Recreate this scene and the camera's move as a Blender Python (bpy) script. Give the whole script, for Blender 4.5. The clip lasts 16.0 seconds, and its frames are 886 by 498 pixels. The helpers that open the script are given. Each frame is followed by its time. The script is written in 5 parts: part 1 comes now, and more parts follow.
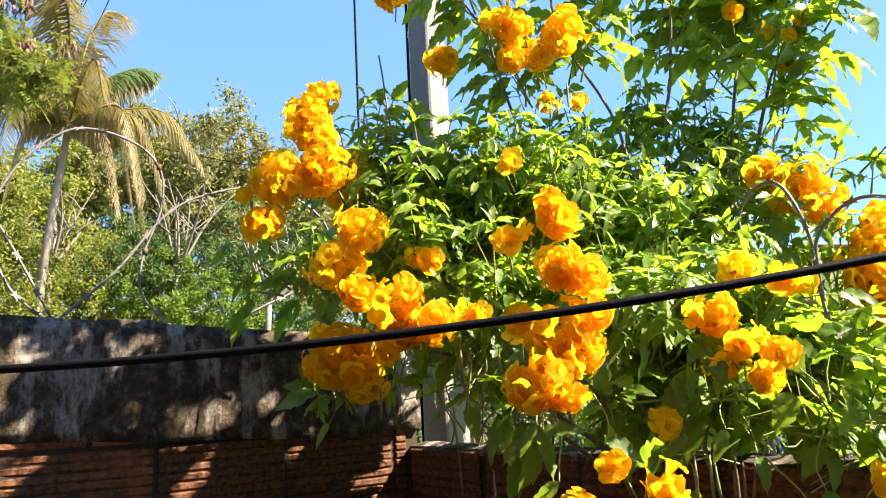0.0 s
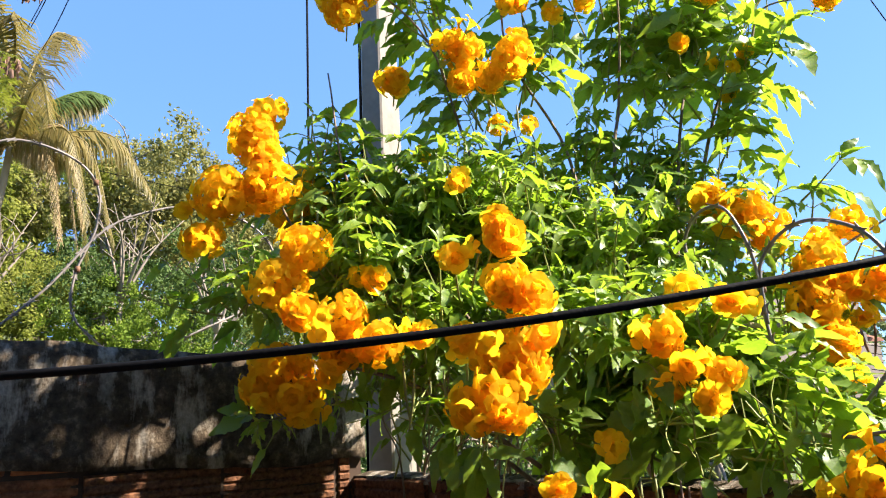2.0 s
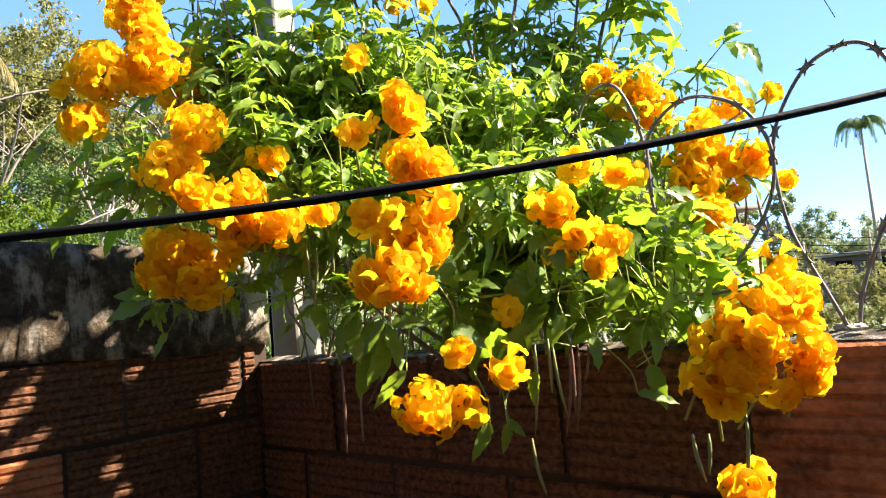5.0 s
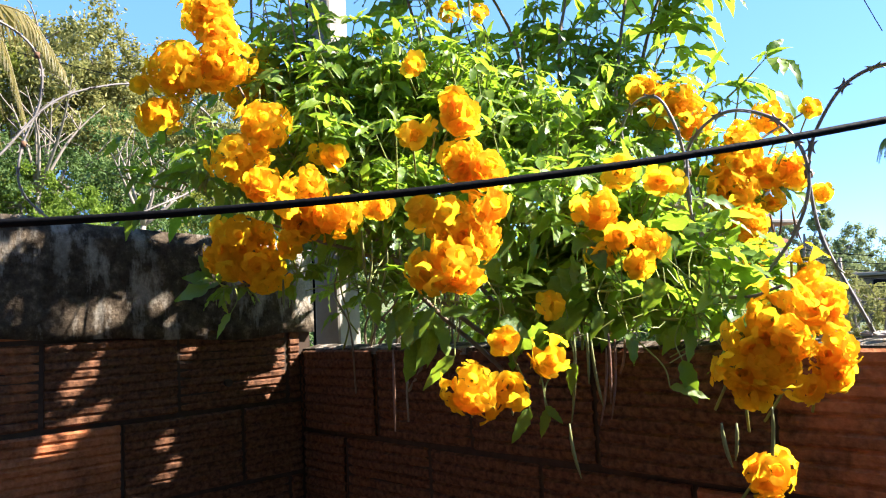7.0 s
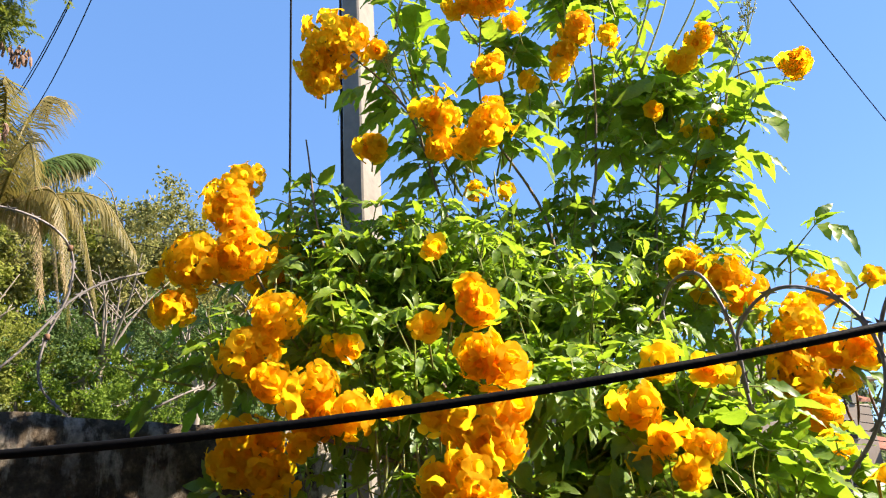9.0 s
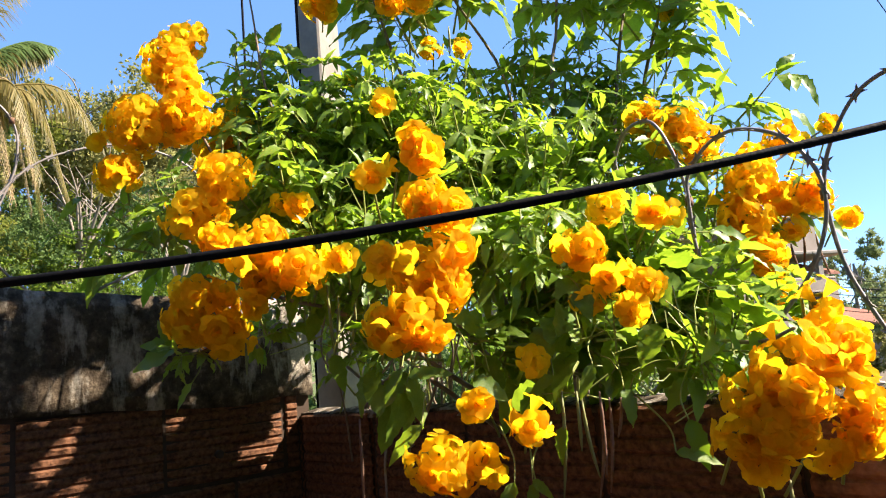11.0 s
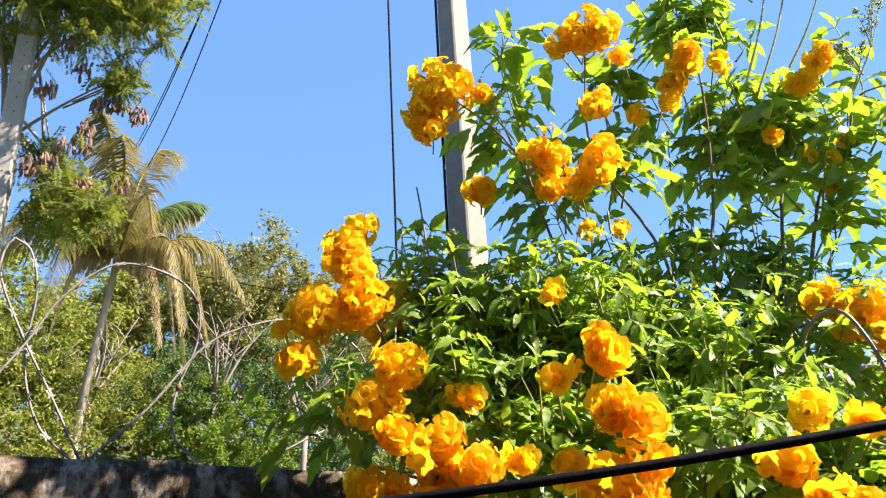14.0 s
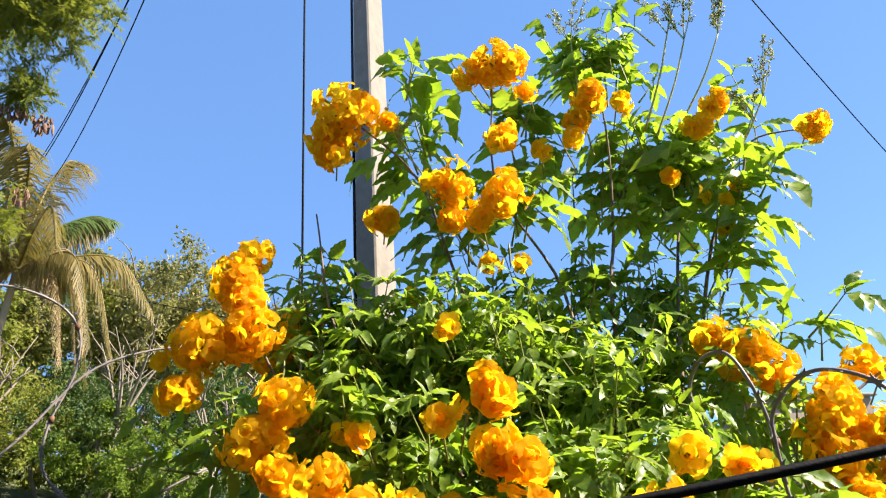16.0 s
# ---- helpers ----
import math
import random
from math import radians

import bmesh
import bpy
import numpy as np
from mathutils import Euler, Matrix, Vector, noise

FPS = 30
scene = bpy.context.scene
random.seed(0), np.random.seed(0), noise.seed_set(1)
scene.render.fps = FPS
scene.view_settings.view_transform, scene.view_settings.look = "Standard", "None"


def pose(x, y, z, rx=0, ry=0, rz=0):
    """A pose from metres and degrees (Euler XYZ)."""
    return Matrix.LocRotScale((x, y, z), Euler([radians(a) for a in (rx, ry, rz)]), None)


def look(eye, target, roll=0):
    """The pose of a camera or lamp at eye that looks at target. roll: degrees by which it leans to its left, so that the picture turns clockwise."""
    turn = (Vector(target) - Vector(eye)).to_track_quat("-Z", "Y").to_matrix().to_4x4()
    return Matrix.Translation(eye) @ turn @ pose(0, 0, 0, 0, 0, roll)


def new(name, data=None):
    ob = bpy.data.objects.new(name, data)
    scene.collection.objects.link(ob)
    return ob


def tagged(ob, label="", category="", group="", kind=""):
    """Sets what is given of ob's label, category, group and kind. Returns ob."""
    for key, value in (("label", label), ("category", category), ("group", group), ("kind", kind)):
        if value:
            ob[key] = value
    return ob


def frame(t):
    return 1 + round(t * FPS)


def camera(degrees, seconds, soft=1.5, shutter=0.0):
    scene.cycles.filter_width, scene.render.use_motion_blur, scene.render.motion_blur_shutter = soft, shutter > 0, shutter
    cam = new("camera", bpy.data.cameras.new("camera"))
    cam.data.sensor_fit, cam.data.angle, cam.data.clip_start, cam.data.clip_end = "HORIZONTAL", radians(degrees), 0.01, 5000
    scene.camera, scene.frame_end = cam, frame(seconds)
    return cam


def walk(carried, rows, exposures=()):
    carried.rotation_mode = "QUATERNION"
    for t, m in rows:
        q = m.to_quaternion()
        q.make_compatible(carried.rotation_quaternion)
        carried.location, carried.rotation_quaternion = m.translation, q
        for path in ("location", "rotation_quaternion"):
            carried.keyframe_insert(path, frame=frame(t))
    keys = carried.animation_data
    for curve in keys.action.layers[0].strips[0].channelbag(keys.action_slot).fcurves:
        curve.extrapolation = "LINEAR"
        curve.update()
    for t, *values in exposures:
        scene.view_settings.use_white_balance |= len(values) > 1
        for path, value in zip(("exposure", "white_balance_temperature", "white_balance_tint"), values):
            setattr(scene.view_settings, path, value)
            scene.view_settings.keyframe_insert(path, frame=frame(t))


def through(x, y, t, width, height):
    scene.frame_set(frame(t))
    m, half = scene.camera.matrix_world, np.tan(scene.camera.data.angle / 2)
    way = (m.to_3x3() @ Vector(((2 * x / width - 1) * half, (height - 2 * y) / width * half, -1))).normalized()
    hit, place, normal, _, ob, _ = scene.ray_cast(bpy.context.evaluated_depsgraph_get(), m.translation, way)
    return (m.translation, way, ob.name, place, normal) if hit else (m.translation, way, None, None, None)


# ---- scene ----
cam = camera(63.0, 16.0, soft=1.15)
PATH = [
    (0, (0.616, 0.009, 1.719), (0.167, 1.916, 2.118), -3.1),
    (0.5, (0.567, -0.002, 1.728), (0.079, 1.870, 2.234), -1.9),
    (1, (0.571, -0.022, 1.736), (0.055, 1.834, 2.273), -0.7),
    (1.5, (0.586, 0.014, 1.725), (0.130, 1.873, 2.304), -1.5),
    (2, (0.620, 0.040, 1.705), (0.305, 1.956, 2.183), -3.1),
    (2.5, (0.593, 0.041, 1.664), (0.293, 1.981, 2.042), -5.6),
    (3, (0.584, 0.029, 1.704), (0.224, 1.973, 2.006), -6.6),
    (3.5, (0.586, 0.010, 1.709), (0.198, 1.950, 2.004), -5.5),
    (4, (0.569, 0.009, 1.696), (0.293, 1.971, 1.971), -5.8),
    (4.5, (0.615, 0.024, 1.684), (0.511, 2.004, 1.942), -5.0),
    (5, (0.617, 0.034, 1.676), (0.549, 2.025, 1.856), -5.3),
    (5.2, (0.617, 0.033, 1.644), (0.505, 2.022, 1.823), -5.0),
    (7.3, (0.586, -0.042, 1.668), (0.445, 1.943, 1.865), -2.4),
    (7.5, (0.583, -0.043, 1.671), (0.460, 1.938, 1.913), -1.7),
    (8, (0.585, -0.011, 1.682), (0.440, 1.950, 2.052), -1.5),
    (8.5, (0.629, 0.044, 1.715), (0.379, 1.956, 2.248), -2.4),
    (9, (0.638, 0.053, 1.717), (0.373, 1.931, 2.354), -3.6),
    (9.5, (0.666, 0.058, 1.694), (0.482, 1.977, 2.228), -4.2),
    (10, (0.681, 0.088, 1.658), (0.548, 2.046, 2.043), -4.0),
    (10.2, (0.678, 0.087, 1.662), (0.518, 2.048, 2.020), -4.1),
    (12.3, (0.673, 0.084, 1.676), (0.393, 2.038, 2.002), -6.0),
    (12.5, (0.673, 0.084, 1.678), (0.402, 2.038, 2.012), -6.0),
    (13, (0.668, 0.083, 1.686), (0.426, 2.024, 2.105), -6.4),
    (13.5, (0.627, 0.052, 1.727), (0.253, 1.930, 2.303), -4.9),
    (14, (0.603, 0.045, 1.746), (0.097, 1.837, 2.476), -3.2),
    (14.5, (0.599, 0.051, 1.754), (0.046, 1.802, 2.546), -2.5),
    (15, (0.611, 0.054, 1.769), (0.064, 1.801, 2.576), -2.5),
    (15.5, (0.623, 0.072, 1.770), (0.165, 1.841, 2.582), -2.5),
    (16, (0.641, 0.078, 1.766), (0.351, 1.897, 2.546), -4.1),
]
walk(cam, [(t, look(eye, target, roll)) for t, eye, target, roll in PATH], exposures=[(0, 2.35, 6500, 12), (1, 2.28, 6440, 12), (2, 2.10, 6300, 12), (2.5, 2.20, 6400, 12), (3.5, 2.40, 6560, 12), (5, 2.38, 6510, 12), (7.5, 2.34, 5840, 12), (8, 2.16, 6010, 12), (9, 1.87, 6530, 12), (10, 1.91, 6530, 12), (12.5, 2.18, 6430, 12), (13, 2.10, 6400, 12), (14, 2.06, 6450, 12), (14.5, 1.89, 6400, 12), (15, 1.87, 6350, 12), (16, 1.83, 6500, 12)])

# ---- world, sun, exposure ----
SUN = Vector((0.72, 0.10, 0.68)).normalized()
world = bpy.data.worlds.new("sky")
scene.world = world
world.use_nodes = True
wn = world.node_tree.nodes
sky = wn.new("ShaderNodeTexSky")
sky.sky_type = "NISHITA"
sky.sun_disc = False
sky.sun_elevation = math.asin(SUN.z)
sky.sun_rotation = math.atan2(SUN.x, SUN.y)
sky.air_density, sky.dust_density, sky.ozone_density = 0.65, 0.0, 3.5
wn["Background"].inputs["Strength"].default_value = 0.125
sky.altitude = 1600
even = wn.new("ShaderNodeMix")      # a clear, even blue laid over the sky's steep brightening towards the horizon
even.data_type = "RGBA"
even.inputs[0].default_value = 0.6
even.inputs[7].default_value = (0.45, 1.03, 2.20, 1)
world.node_tree.links.new(sky.outputs[0], even.inputs[6])
world.node_tree.links.new(even.outputs[2], wn["Background"].inputs["Color"])
sun_data = bpy.data.lights.new("sun", "SUN")
sun_data.energy, sun_data.angle, sun_data.color = 5.0, radians(0.53), (1.0, 0.90, 0.76)
sun_ob = new("sun", sun_data)
sun_ob.matrix_world = look(Vector((6, -1, 8)) , Vector((6, -1, 8)) - SUN)


# ---- materials ----
def mat(name, build):
    m = bpy.data.materials.new(name)
    m.use_nodes = True
    nt = m.node_tree
    b = nt.nodes["Principled BSDF"]
    build(nt, b)
    return m


def node(nt, kind, **inputs):
    n = nt.nodes.new(kind)
    for k, v in inputs.items():
        n.inputs[k.replace("_", " ")].default_value = v
    return n


def coords(nt, how="Object"):
    return nt.nodes.new("ShaderNodeTexCoord").outputs[how]


def noise_of(nt, vec, scale, detail=4.0, rough=0.6):
    n = node(nt, "ShaderNodeTexNoise", Scale=scale, Detail=detail, Roughness=rough)
    nt.links.new(vec, n.inputs["Vector"])
    return n.outputs["Fac"]


def ramp(nt, fac, stops):
    r = nt.nodes.new("ShaderNodeValToRGB")
    els = r.color_ramp.elements
    while len(els) < len(stops):
        els.new(0.5)
    for e, (p, c) in zip(els, stops):
        e.position, e.color = p, (*c, 1)
    nt.links.new(fac, r.inputs["Fac"])
    return r.outputs["Color"]


def mixed(nt, fac, a, b, blend="MIX"):
    n = nt.nodes.new("ShaderNodeMix")
    n.data_type, n.blend_type = "RGBA", blend
    for sock, v in ((n.inputs[0], fac), (n.inputs[6], a), (n.inputs[7], b)):
        if isinstance(v, (int, float)):
            sock.default_value = v
        elif isinstance(v, tuple):
            sock.default_value = (*v, 1)
        else:
            nt.links.new(v, sock)
    return n.outputs[2]


def bumped(nt, b, height, strength=0.5, distance=0.004):
    n = node(nt, "ShaderNodeBump", Strength=strength, Distance=distance)
    nt.links.new(height, n.inputs["Height"])
    nt.links.new(n.outputs[0], b.inputs["Normal"])


def plain(name, colour, rough=0.6, metal=0.0, var=0.25, scale=40.0, bump=0.2, gloss=0.35):
    def build(nt, b):
        v = coords(nt)
        f = noise_of(nt, v, scale)
        g = noise_of(nt, v, scale * 0.13)
        lo = tuple(c * (1 - var) for c in colour)
        hi = tuple(min(1, c * (1 + var)) for c in colour)
        c = mixed(nt, g, ramp(nt, f, [(0.3, lo), (0.7, hi)]), colour)
        nt.links.new(c, b.inputs["Base Color"])
        b.inputs["Roughness"].default_value, b.inputs["Metallic"].default_value = rough, metal
        b.inputs["Specular IOR Level"].default_value = gloss
        if bump:
            bumped(nt, b, f, bump)
    return mat(name, build)


def thin(name, lo, hi, through, share=0.4, rough=0.65, gloss=0.15):
    """A leaf or petal: a glossy front and light that comes through it."""
    def build(nt, b):
        v = coords(nt)
        info = nt.nodes.new("ShaderNodeObjectInfo").outputs["Random"]
        isl = nt.nodes.new("ShaderNodeNewGeometry").outputs["Random Per Island"]
        add = nt.nodes.new("ShaderNodeMath")
        add.operation = "ADD"
        nt.links.new(info, add.inputs[0])
        nt.links.new(isl, add.inputs[1])
        fr = nt.nodes.new("ShaderNodeMath")
        fr.operation = "FRACT"
        nt.links.new(add.outputs[0], fr.inputs[0])
        base = ramp(nt, fr.outputs[0], [(0.0, lo), (1.0, hi)])
        fine = noise_of(nt, v, 160.0)
        col = mixed(nt, 0.35, base, ramp(nt, fine, [(0.3, tuple(c * 0.6 for c in lo)), (0.7, tuple(min(1, c * 1.25) for c in hi))]))
        nt.links.new(col, b.inputs["Base Color"])
        b.inputs["Roughness"].default_value = rough
        b.inputs["Specular IOR Level"].default_value = gloss
        bumped(nt, b, fine, 0.3, 0.001)
        tr = nt.nodes.new("ShaderNodeBsdfTranslucent")
        nt.links.new(mixed(nt, 0.45, through, col), tr.inputs["Color"])
        mx = nt.nodes.new("ShaderNodeMixShader")
        mx.inputs[0].default_value = share
        nt.links.new(b.outputs[0], mx.inputs[1])
        nt.links.new(tr.outputs[0], mx.inputs[2])
        nt.links.new(mx.outputs[0], nt.nodes["Material Output"].inputs["Surface"])
    return mat(name, build)


def brick_build(nt, b, mould):
    v = coords(nt)
    info = nt.nodes.new("ShaderNodeObjectInfo").outputs["Random"]
    base = ramp(nt, info, [(0.0, (0.50, 0.155, 0.055)), (0.5, (0.57, 0.195, 0.072)), (1.0, (0.64, 0.26, 0.105))])
    geo = nt.nodes.new("ShaderNodeNewGeometry").outputs["Position"]
    stain = noise_of(nt, geo, 7.0, 6.0, 0.7)
    fine = noise_of(nt, v, 90.0, 5.0)
    col = mixed(nt, ramp(nt, stain, [(0.43 - 0.8 * mould, (0, 0, 0)), (0.67 - 0.8 * mould, (1, 1, 1))]), base, (0.090, 0.035, 0.017))
    broad = noise_of(nt, geo, 1.7, 4.0, 0.6)
    col = mixed(nt, ramp(nt, broad, [(0.48 - 0.5 * mould, (0, 0, 0)), (0.65 - 0.5 * mould, (0.8, 0.8, 0.8))]), col, (0.05, 0.028, 0.018))
    col = mixed(nt, 0.35, col, ramp(nt, fine, [(0.35, (0.08, 0.03, 0.013)), (0.7, (0.50, 0.22, 0.10))]))
    nt.links.new(col, b.inputs["Base Color"])
    b.inputs["Roughness"].default_value = 0.9
    b.inputs["Specular IOR Level"].default_value = 0.15
    bumped(nt, b, fine, 0.9, 0.004)


def plaster_build(nt, b):
    geo = nt.nodes.new("ShaderNodeNewGeometry").outputs["Position"]
    long_ = nt.nodes.new("ShaderNodeMapping")
    long_.inputs["Scale"].default_value = (1.0, 1.0, 0.28)
    nt.links.new(geo, long_.inputs["Vector"])
    big = noise_of(nt, geo, 4.0, 6.0, 0.7)
    runs = noise_of(nt, long_.outputs[0], 22.0, 6.0, 0.7)
    fine = noise_of(nt, geo, 140.0, 6.0, 0.75)
    pits = noise_of(nt, geo, 38.0, 5.0, 0.7)
    clean = ramp(nt, fine, [(0.3, (0.24, 0.21, 0.165)), (0.7, (0.42, 0.37, 0.30))])
    mould = ramp(nt, pits, [(0.35, (0.030, 0.021, 0.013)), (0.55, (0.080, 0.059, 0.038)), (0.72, (0.21, 0.160, 0.110))])
    mask = mixed(nt, 0.5, ramp(nt, big, [(0.42, (1, 1, 1)), (0.62, (0, 0, 0))]), ramp(nt, runs, [(0.38, (1, 1, 1)), (0.6, (0, 0, 0))]))
    col = mixed(nt, ramp(nt, mask, [(0.15, (0, 0, 0)), (0.5, (1, 1, 1))]), clean, mould)
    nt.links.new(col, b.inputs["Base Color"])
    b.inputs["Roughness"].default_value = 0.95
    b.inputs["Specular IOR Level"].default_value = 0.15
    bumped(nt, b, mixed(nt, 0.5, fine, pits), 1.0, 0.008)


def grass_build(nt, b):
    geo = nt.nodes.new("ShaderNodeNewGeometry").outputs["Position"]
    big = noise_of(nt, geo, 0.35, 5.0, 0.65)
    fine = noise_of(nt, geo, 9.0, 6.0, 0.7)
    col = ramp(nt, big, [(0.35, (0.055, 0.080, 0.02)), (0.55, (0.085, 0.105, 0.03)), (0.72, (0.15, 0.125, 0.07))])
    col = mixed(nt, 0.4, col, ramp(nt, fine, [(0.3, (0.03, 0.045, 0.012)), (0.7, (0.13, 0.15, 0.05))]))
    nt.links.new(col, b.inputs["Base Color"])
    b.inputs["Roughness"].default_value = 0.95
    bumped(nt, b, fine, 0.8, 0.08)


def roof_build(nt, b):
    geo = coords(nt)
    f = noise_of(nt, geo, 3.0, 6.0, 0.7)
    g = noise_of(nt, geo, 18.0, 4.0)
    col = mixed(nt, 0.4, ramp(nt, f, [(0.3, (0.28, 0.10, 0.06)), (0.7, (0.42, 0.18, 0.11))]), ramp(nt, g, [(0.3, (0.15, 0.07, 0.05)), (0.7, (0.45, 0.22, 0.15))]))
    nt.links.new(col, b.inputs["Base Color"])
    b.inputs["Roughness"].default_value = 0.9


BRICK = mat("clay_brick", lambda nt, b: brick_build(nt, b, 0.0))
MOULDY = mat("mouldy_clay_brick", lambda nt, b: brick_build(nt, b, 0.16))
# Heavy mould plus the shade near the corner, both put into the brick colour.
MOULD_SHADE = mat("mould_shade_clay_brick", lambda nt, b: brick_build(nt, b, 0.42))
PLASTER = mat("stained_plaster", plaster_build)
MORTAR = plain("mortar", (0.055, 0.034, 0.022), 0.95, 0, 0.5, 60)
GRASS = mat("grass_ground", grass_build)
ROOF = mat("roof_tiles", roof_build)
CONCRETE = plain("concrete", (0.23, 0.20, 0.165), 0.9, 0, 0.3, 22, 0.5)
POST = plain("pale_concrete", (0.27, 0.245, 0.21), 0.9, 0, 0.18, 25)
FLOOR = plain("cement_floor", (0.09, 0.083, 0.072), 0.9, 0, 0.3, 8)
WALLPAINT = plain("dull_wall_paint", (0.12, 0.10, 0.085), 0.9, 0, 0.2, 4)
HOUSEWALL = plain("house_plaster", (0.27, 0.215, 0.17), 0.9, 0, 0.25, 1.5)
BLACK = plain("black_rubber", (0.004, 0.004, 0.005), 0.7, 0, 0.5, 200, 0.2, 0.08)
WIRE = plain("razor_steel", (0.20, 0.175, 0.155), 0.5, 0.2, 0.4, 120)
RUST = plain("rusty_steel", (0.17, 0.09, 0.05), 0.8, 0.3, 0.5, 150)
STEM = plain("green_stem", (0.22, 0.24, 0.05), 0.6, 0, 0.3, 80)
TWIG = plain("brown_bark", (0.20, 0.15, 0.10), 0.9, 0, 0.4, 60)
POD = plain("green_pod", (0.18, 0.19, 0.06), 0.55, 0, 0.3, 60)
TRUNK = plain("pale_bark", (0.30, 0.235, 0.17), 0.9, 0, 0.35, 6)
DARKTRUNK = plain("grey_bark", (0.22, 0.18, 0.14), 0.9, 0, 0.4, 6)
LEAF = thin("shrub_leaf", (0.076, 0.165, 0.012), (0.250, 0.335, 0.048), (0.42, 0.62, 0.018), 0.53, 0.42, 0.34)
PETAL = thin("yellow_petal", (0.93, 0.545, 0.012), (0.97, 0.635, 0.030), (1.0, 0.67, 0.004), 0.78, 0.8, 0.04)
BUD = thin("pale_bud", (0.36, 0.40, 0.12), (0.60, 0.56, 0.22), (0.6, 0.6, 0.1), 0.3)
PALMLEAF = thin("palm_frond", (0.09, 0.085, 0.022), (0.27, 0.20, 0.065), (0.45, 0.38, 0.08), 0.35, 0.5, 0.25)
DRYFROND = thin("dry_frond", (0.26, 0.17, 0.08), (0.42, 0.32, 0.17), (0.4, 0.3, 0.15), 0.3, 0.7)
DRYPOD = thin("dry_seed_pod", (0.11, 0.06, 0.038), (0.30, 0.18, 0.125), (0.2, 0.1, 0.06), 0.15, 0.6)
FEATHER = thin("feathery_leaf", (0.06, 0.085, 0.012), (0.17, 0.19, 0.03), (0.36, 0.40, 0.04), 0.38)
BUSHLEAF = thin("bush_leaf", (0.085, 0.105, 0.018), (0.28, 0.28, 0.050), (0.36, 0.44, 0.05), 0.36)
BRIGHTLEAF = thin("bright_leaf", (0.085, 0.135, 0.012), (0.20, 0.26, 0.03), (0.25, 0.42, 0.04), 0.35)
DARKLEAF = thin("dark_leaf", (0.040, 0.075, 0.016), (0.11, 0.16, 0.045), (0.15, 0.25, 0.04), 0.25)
# Leaves of the distant trees: haze is mixed into their colour, paler and greyer.
HAZYLEAF = thin("hazy_far_leaf", (0.15, 0.19, 0.075), (0.27, 0.31, 0.14), (0.3, 0.34, 0.12), 0.3)
OLIVELEAF = thin("olive_leaf", (0.15, 0.155, 0.042), (0.31, 0.275, 0.095), (0.36, 0.37, 0.10), 0.34)


# ---- mesh helpers ----
def mesh_of(name, verts, faces, material, smooth=False):
    me = bpy.data.meshes.new(name)
    me.from_pydata([tuple(v) for v in verts], [], faces)
    me.materials.append(material)
    if smooth:
        me.polygons.foreach_set("use_smooth", [True] * len(me.polygons))
    me.update()
    return me


def part(name, me, parent=None, label="", m=None):
    ob = new(name, me)
    if parent is not None:
        ob.parent = parent
    if m is not None:
        ob.matrix_basis = m
    return tagged(ob, label) if label else ob


def thing(name, label, category, group="", kind="", at=(0, 0, 0)):
    ob = new(name)
    ob.location = at
    return tagged(ob, label, category, group, kind)


class Soup:
    """Collects vertices and faces of one mesh."""
    def __init__(self):
        self.v, self.f = [], []

    def add(self, verts, faces, m=None):
        k = len(self.v)
        self.v += [tuple(m @ Vector(p)) for p in verts] if m is not None else [tuple(p) for p in verts]
        self.f += [tuple(i + k for i in f) for f in faces]

    def box(self, lo, hi, m=None, bevel=0.0):
        (a, b, c), (d, e, g) = lo, hi
        k = bevel
        if not k:
            vs = [(x, y, z) for z in (c, g) for x, y in ((a, b), (d, b), (d, e), (a, e))]
            self.add(vs, [(3, 2, 1, 0), (4, 5, 6, 7), (0, 1, 5, 4), (1, 2, 6, 5), (2, 3, 7, 6), (3, 0, 4, 7)], m)
            return
        vs = []
        for z in (c, c + k, g - k, g):
            i = k if z in (c, g) else 0.0
            vs += [(a + i, b + i, z), (d - i, b + i, z), (d - i, e - i, z), (a + i, e - i, z)]
        fs = [(3, 2, 1, 0), (12, 13, 14, 15)]
        for r in range(3):
            fs += [(4 * r + j, 4 * r + (j + 1) % 4, 4 * r + 4 + (j + 1) % 4, 4 * r + 4 + j) for j in range(4)]
        self.add(vs, fs, m)

    def tube(self, pts, radii, sides=6, caps=True):
        pts = [Vector(p) for p in pts]
        n = len(pts)
        if isinstance(radii, (int, float)):
            radii = [radii] * n
        ref = Vector((0.31, 0.17, 0.93)).normalized()
        vs = []
        for i, p in enumerate(pts):
            d = (pts[min(i + 1, n - 1)] - pts[max(i - 1, 0)]).normalized()
            a = d.cross(ref)
            if a.length < 0.05:
                a = d.cross(Vector((1, 0, 0)))
            a.normalize()
            b = d.cross(a)
            vs += [p + (a * math.cos(q) + b * math.sin(q)) * radii[i] for q in (2 * math.pi * j / sides for j in range(sides))]
        fs = [(i * sides + j, i * sides + (j + 1) % sides, (i + 1) * sides + (j + 1) % sides, (i + 1) * sides + j) for i in range(n - 1) for j in range(sides)]
        if caps:
            fs += [tuple(reversed(range(sides))), tuple(range((n - 1) * sides, n * sides))]
        self.add(vs, fs)

    def mesh(self, name, material, smooth=False):
        return mesh_of(name, self.v, self.f, material, smooth)


